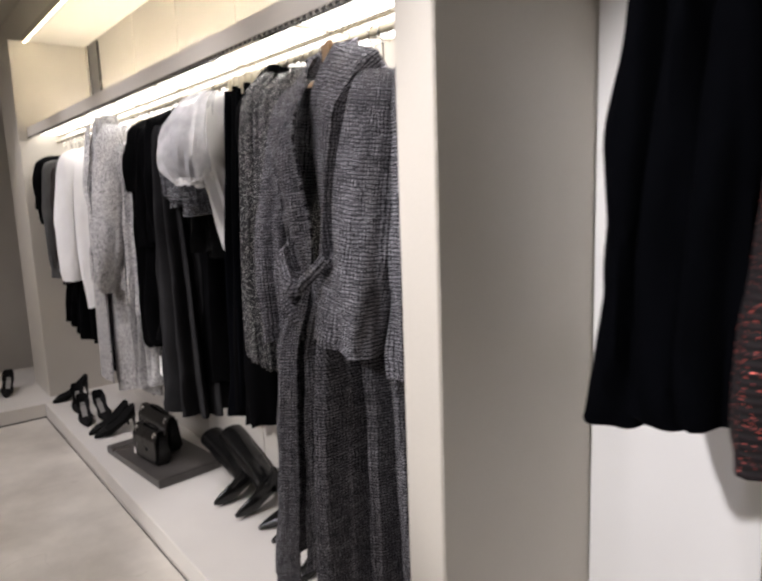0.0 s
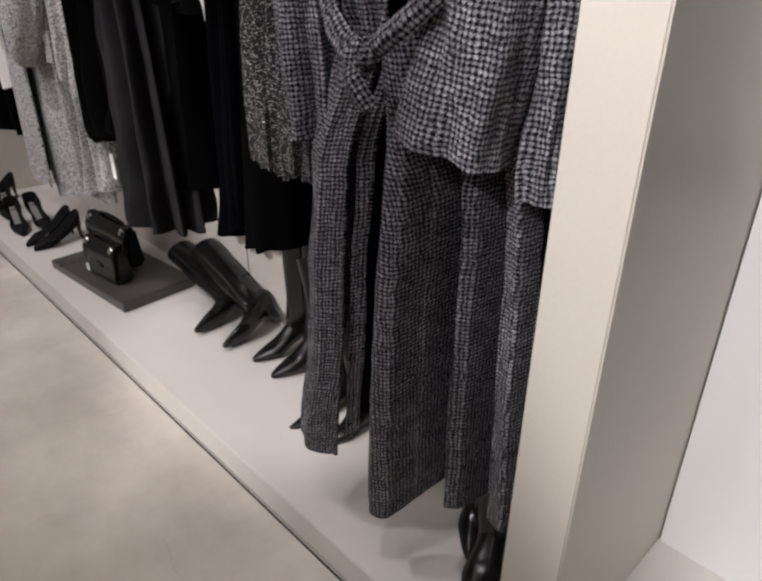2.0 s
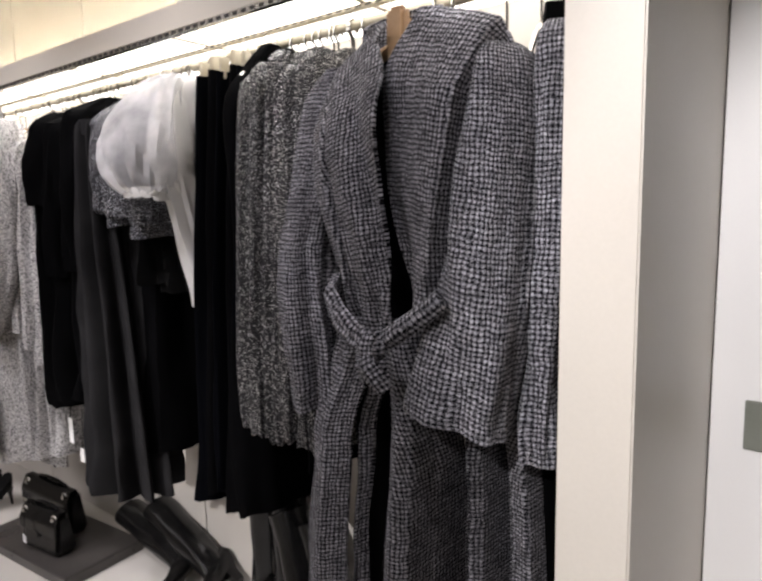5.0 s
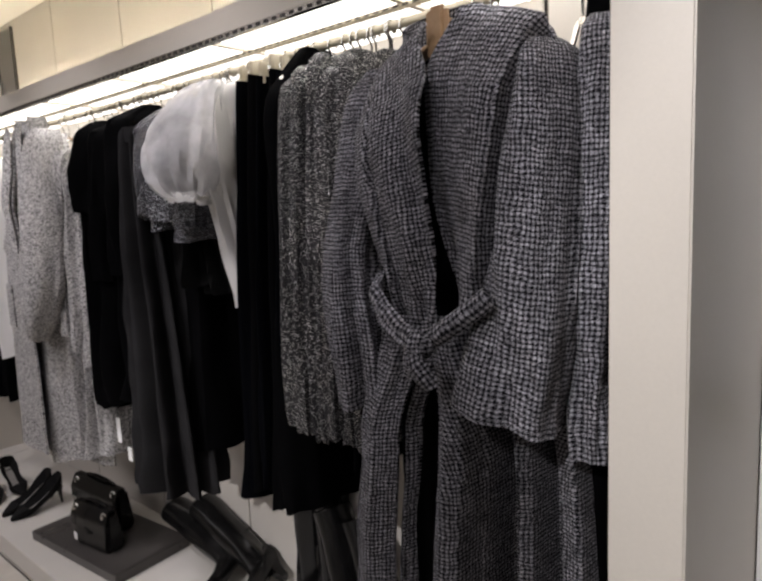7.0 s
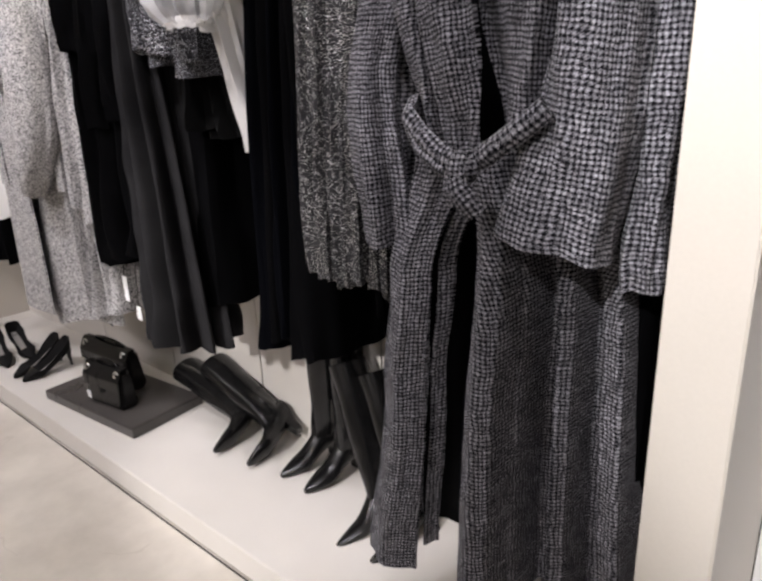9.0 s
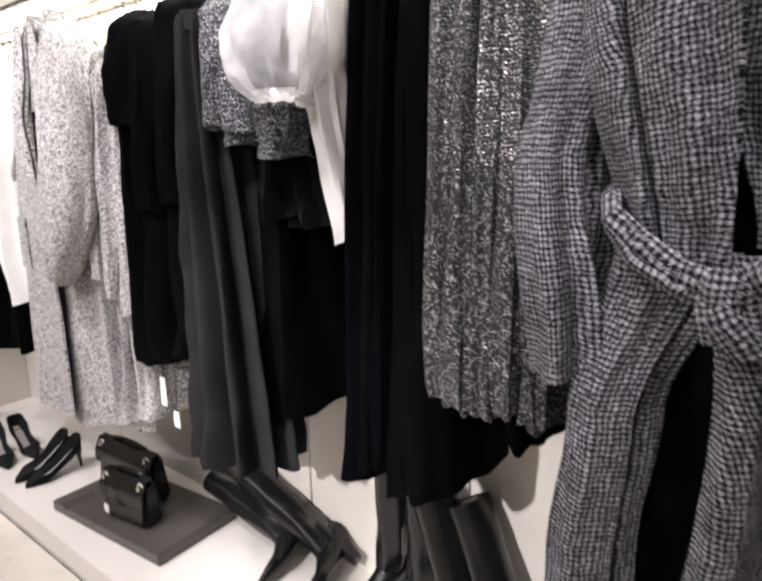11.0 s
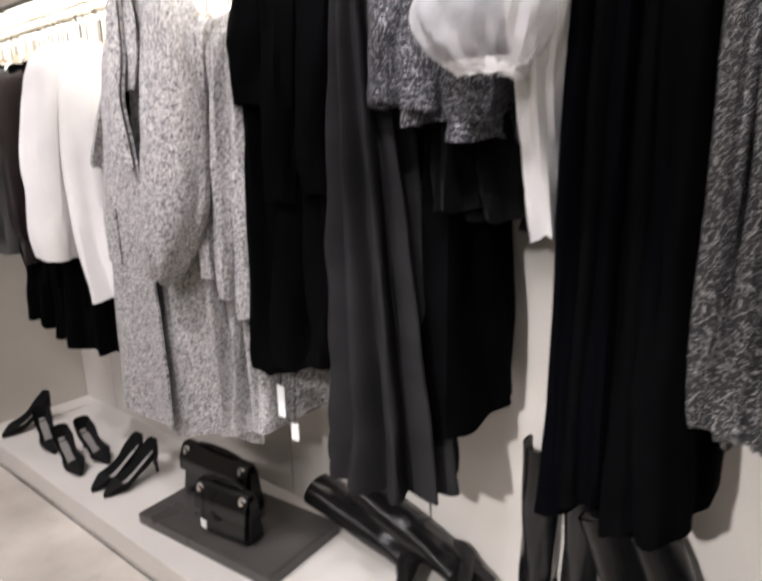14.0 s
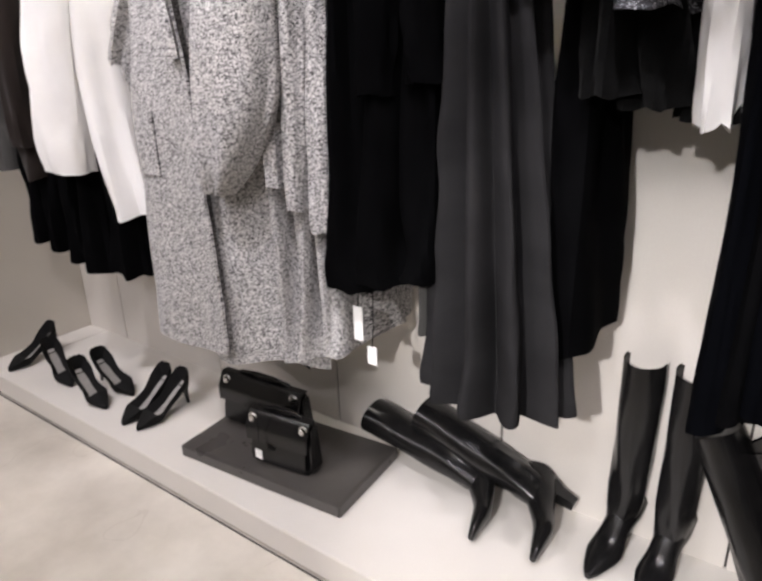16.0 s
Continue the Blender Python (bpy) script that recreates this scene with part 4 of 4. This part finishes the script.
# ---- shoes, boots and bags on the plinth ----
def loft(rings, cap=True, bm=None):
    """Joins rings of points that all have the same count."""
    bm = bm or bmesh.new()
    rows = [[bm.verts.new(p) for p in ring] for ring in rings]
    n = len(rows[0])
    for r, s in zip(rows, rows[1:]):
        for k in range(n):
            bm.faces.new((r[k], r[(k + 1) % n], s[(k + 1) % n], s[k]))
    if cap:
        bm.faces.new(rows[0][::-1])
        bm.faces.new(rows[-1])
    return bm


def pump(name, label, group):
    """A pointed stiletto pump, toe towards -y, heel at +y, about 25 cm long."""
    root = thing(name, label, "shoe", group=group)
    rings = []
    for i in range(25):
        s = i / 24                                        # toe to heel
        y = -0.125 + 0.235 * s
        sole = 0.003 + 0.085 * max(0, (s - 0.32) / 0.68) ** 1.25
        half = 0.005 + 0.037 * min(1, s / 0.3) ** 0.75 - 0.010 * math.sin(min(max((s - 0.35) / 0.45, 0), 1) * math.pi) - 0.010 * max(0, s - 0.75) / 0.25
        if i == 24:
            half *= 0.55
        wall = 0.014 + 0.028 * min(1, s / 0.25) + 0.022 * max(0, (s - 0.6) / 0.4)
        dip = max(0.0, min(1.0, (s - 0.27) / 0.06)) * (1.0 if s < 0.97 else 0.2)
        ring = []
        for k in range(9):                                # outside, from one rim under the sole to the other
            a = math.pi + k / 8 * math.pi
            ring.append((half * math.copysign(abs(math.cos(a)) ** 0.6, math.cos(a)), y, sole + wall * (1 + math.sin(a)) ** 1.2))
        for k in range(7):                                # inside, or the closed toe
            c = 1 - (k + 1) / 4
            dome = sole + wall * (1 + 0.22 * (1 - c * c) * (1 - dip))
            ring.append((half * (0.9 - 0.1 * dip) * c, y, dome - dip * (wall - 0.009) * (1 - abs(c) ** 4)))
        rings.append(ring)
    part("upper", loft(rings), M_SUEDE, root, "pointed black suede upper")
    ins = [[(w * h * 0.8, -0.125 + 0.235 * s, 0.014 + 0.085 * max(0, (s - 0.32) / 0.68) ** 1.25 + d) for w, d in ((-1, 0), (1, 0), (1, 0.002), (-1, 0.002))] for s, h in ((0.3, 0.02), (0.42, 0.026), (0.6, 0.02), (0.8, 0.02), (0.96, 0.014))]
    part("insole", loft(ins), M_INSOLE, root, "pale leather insole")
    heel = [[(0.012 * w * q, 0.097 + 0.01 * (1 - h) + 0.014 * v * q, 0.086 * h) for w, v in ((-1, -1), (1, -1), (1, 1), (-1, 1))] for h, q in ((0, 0.35), (0.3, 0.38), (0.7, 0.6), (1.0, 1.15))]
    part("heel", loft(heel), M_LEATHER, root, "thin stiletto heel")
    return root


def boot(name, label, group, height=0.525, heel=0.07):
    """A knee-high pointed boot, toe towards -y."""
    root = thing(name, label, "boot", group=group)
    shaft = [(0, 0, 0.045, height, 0.05, 0.062), (0.15, 0, 0.047, height * 0.86, 0.051, 0.063), (0.45, 0, 0.043, height * 0.58, 0.048, 0.057), (0.75, 0, 0.036, height * 0.32, 0.045, 0.052), (1, 0, 0.028, height * 0.15, 0.034, 0.05)]
    part("shaft", tube(shaft, 28, 30, 3, 0.004, random.random() * 9, 1.0, 0.0, cap=False), M_LEATHER, root, "smooth black leather shaft")
    part("shaft_lining", tube([(0, 0, 0.045, height - 0.003, 0.045, 0.057), (1, 0, 0.047, height * 0.7, 0.042, 0.052)], 28, 6, 3, 0.002, 1, 1.0, 0.0, cap=False), M_JOINT, root, "dark lining")
    rings = []
    for i in range(17):
        s = i / 16
        y = -0.16 + 0.25 * s
        sole = 0.003 + heel * max(0, (s - 0.36) / 0.64) ** 1.2
        half = 0.008 + 0.034 * min(1, s / 0.32) ** 0.7 - 0.008 * math.sin(min(max((s - 0.4) / 0.4, 0), 1) * math.pi)
        top = sole + 0.016 + 0.03 * min(1, s / 0.3) + (height * 0.16 - 0.03) * min(max((s - 0.3) / 0.35, 0), 1) ** 1.3 * (1 if s < 0.9 else 0.92)
        rings.append([(half * math.copysign(abs(math.cos(k / 16 * math.tau)) ** 0.75, math.cos(k / 16 * math.tau)) * (1 - 0.25 * max(math.sin(k / 16 * math.tau), 0)), y, sole + (top - sole) * (0.5 + 0.5 * math.sin(k / 16 * math.tau))) for k in range(16)])
    part("foot", loft(rings), M_LEATHER, root, "pointed glossy black leather foot")
    blk = [[(0.024 * w * q, 0.062 + 0.022 * v * q, (heel + 0.004) * h) for w, v in ((-1, -1), (1, -1), (1, 1), (-1, 1))] for h, q in ((0, 0.6), (0.6, 0.75), (1.0, 1.1))]
    part("heel", loft(blk), M_LEATHER, root, "slim block heel")
    return root


def put(ob, m):
    ob.matrix_world = m
    return ob


P = pump("stiletto_pump", "pointed black suede stiletto pump on the plinth", "suede pumps")
put(P, pose(-3.70, 0.965, TOP, rz=4))
for x, y, rz in ((-3.785, 0.955, 8), (-4.045, 0.88, 82), (-4.05, 0.985, 88), (-4.325, 0.91, 78), (-4.58, 0.93, 8)):
    copy_thing(P, pose(x, y, TOP, rz=rz))
for x, y, rz in ((-5.06, 0.62, 75), (-5.07, 0.5, 84)):
    copy_thing(P, pose(x, y, TOP, rz=rz))

B = boot("knee_boot", "tall black leather boot standing upright", "standing boots")
put(B, pose(-2.15, 1.225, TOP, rz=-8))
copy_thing(B, pose(-2.03, 1.215, TOP, rz=-6))
for x, y, rz in ((-1.1, 1.0, 20), (-1.21, 1.1, 30)):
    copy_thing(B, pose(x, y, TOP, rz=rz))
L = boot("fallen_boot", "black leather knee boot lying over the tray edge", "fallen boots", 0.5)


def lay(ob, ankle, top, roll):
    """Lays a boot with its shaft along the line from ankle to top."""
    d = (Vector(top) - Vector(ankle)).normalized()
    q = d.to_track_quat("Z", "Y").to_matrix().to_4x4()
    return Matrix.Translation(ankle) @ q @ pose(0, 0, 0, 0, 0, roll) @ Matrix.Translation((0, -0.04, -0.09))


m1, m2 = lay(L, (-2.53, 1.205, 0.17), (-2.94, 1.215, 0.23), 80), lay(L, (-2.36, 1.225, 0.18), (-2.78, 1.235, 0.30), 80)
put(L, m1)
copy_thing(L, m2)
copy_thing(L, lay(L, (-1.79, 1.15, 0.165), (-2.0, 1.2, 0.60), 90))
copy_thing(L, lay(L, (-1.67, 1.16, 0.165), (-1.9, 1.22, 0.58), 90))

for x, rz in ((-2.15, -8),):
    paper = thing("tissue_paper", "crumpled white tissue paper stuffed in a boot", "paper", (x + 0.012, 1.275, TOP + 0.465), "tissue papers", rz)
    part("sheet", sheet(lambda u, v: ((u - 0.5) * 0.05, (v - 0.5) * 0.05 + 0.01 * math.sin(u * 9), 0.02 * v + 0.012 * noise.noise((u * 4, v * 4, 2))), 8, 8, 0.002), M_TISSUE, paper)

tray = thing("display_tray", "dark brown leather display tray on the plinth", "tray", (-3.14, 1.03, TOP), rz=5)
part("base", box(-0.315, 0.315, -0.165, 0.165, 0.0, 0.04, 0.003), M_TRAY, tray, "", False)
part("rim", box(-0.308, 0.308, -0.158, 0.158, 0.04, 0.0415, 0.0005), M_TRAY, tray, "slightly raised stitched top", False)


def handbag(at, rz, w, h):
    root = thing("handbag", "small black leather handbag with silver clasp on the tray", "handbag", at, "black handbags", rz)
    bm = box(-w / 2, w / 2, -0.045, 0.045, 0, h, 0.016)
    for v in bm.verts:
        v.co.y *= 1 - 0.45 * v.co.z / h
        v.co.x *= 1 - 0.06 * v.co.z / h
    part("body", bm, M_LEATHER, root, "soft black leather body")
    def flap(u, v):
        a = v * 1.4
        y = -0.032 + 0.03 * math.cos(a * 1.2) - (0.016 * a)
        return ((u - 0.5) * w * 0.96, 0.012 - 0.05 * min(a, 1) - 0.006, h + 0.008 - max(0, a - 0.55) * h * 0.62)
    part("flap", sheet(flap, 8, 14, 0.006), M_LEATHER, root, "front flap")
    part("handle", wire([(-w * 0.32, 0, h - 0.005), (-w * 0.28, 0, h + 0.014), (-w * 0.1, 0, h + 0.022), (w * 0.1, 0, h + 0.022), (w * 0.28, 0, h + 0.014), (w * 0.32, 0, h - 0.005)], 0.007, n=10), M_LEATHER, root)
    for s in (-1, 1):
        ring = [(s * w * 0.4 + 0.014 * math.cos(k / 12 * math.tau), -0.03, h - 0.012 + 0.014 * math.sin(k / 12 * math.tau)) for k in range(13)]
        part("metal_ring", wire(ring, 0.004), M_STEEL, root, "polished silver ring")
        part("stud", box(s * w * 0.4 - 0.009, s * w * 0.4 + 0.009, -0.042, -0.03, h - 0.022, h - 0.004, 0.003), M_STEEL, root, "polished silver stud", False)
    return root


handbag((-3.27, 1.075, TOP + 0.0415), 4, 0.36, 0.175)
handbag((-3.08, 0.965, TOP + 0.0415), 8, 0.23, 0.165)

# swing tags and cords hanging under the garments
for x, y, z, h in ((-2.745, 0.93, 0.70, 0.09), (-3.12, 0.89, 0.2, 0.03), (-2.72, 0.95, 0.61, 0.05)):
    tg = thing("swing_tag", "white swing tag hanging on a dark cord", "tag", (x, y, z), "swing tags")
    part("card", box(-0.014, 0.014, -0.001, 0.001, -h / 2, h / 2), M_TAG, tg, "", False)
    part("cord", wire([(0, 0, h / 2 - 0.004), (0.002, 0.004, h / 2 + 0.05), (0, 0.01, h / 2 + 0.14)], 0.0012), M_LINING, tg)

# small sign standing on the light shelf
notice = thing("display_sign", "small blank grey sign panel standing on the light shelf", "sign", (-3.65, 1.03, SHELF + 0.0595))
part("panel", box(-0.08, 0.08, 0, 0.006, 0.004, 0.33, 0.001), plain("sign_grey", (0.42, 0.4, 0.38), (0.5, 0.48, 0.45), 0.4), notice, "", False)
for s in (-1, 1):
    part("edge_strip", box(s * 0.083 - 0.003, s * 0.083 + 0.003, -0.003, 0.009, 0.0, 0.333), M_JOINT, notice, "dark metal edge", False)
part("foot", box(-0.086, 0.086, -0.03, 0.04, 0.0, 0.004), M_JOINT, notice, "", False)
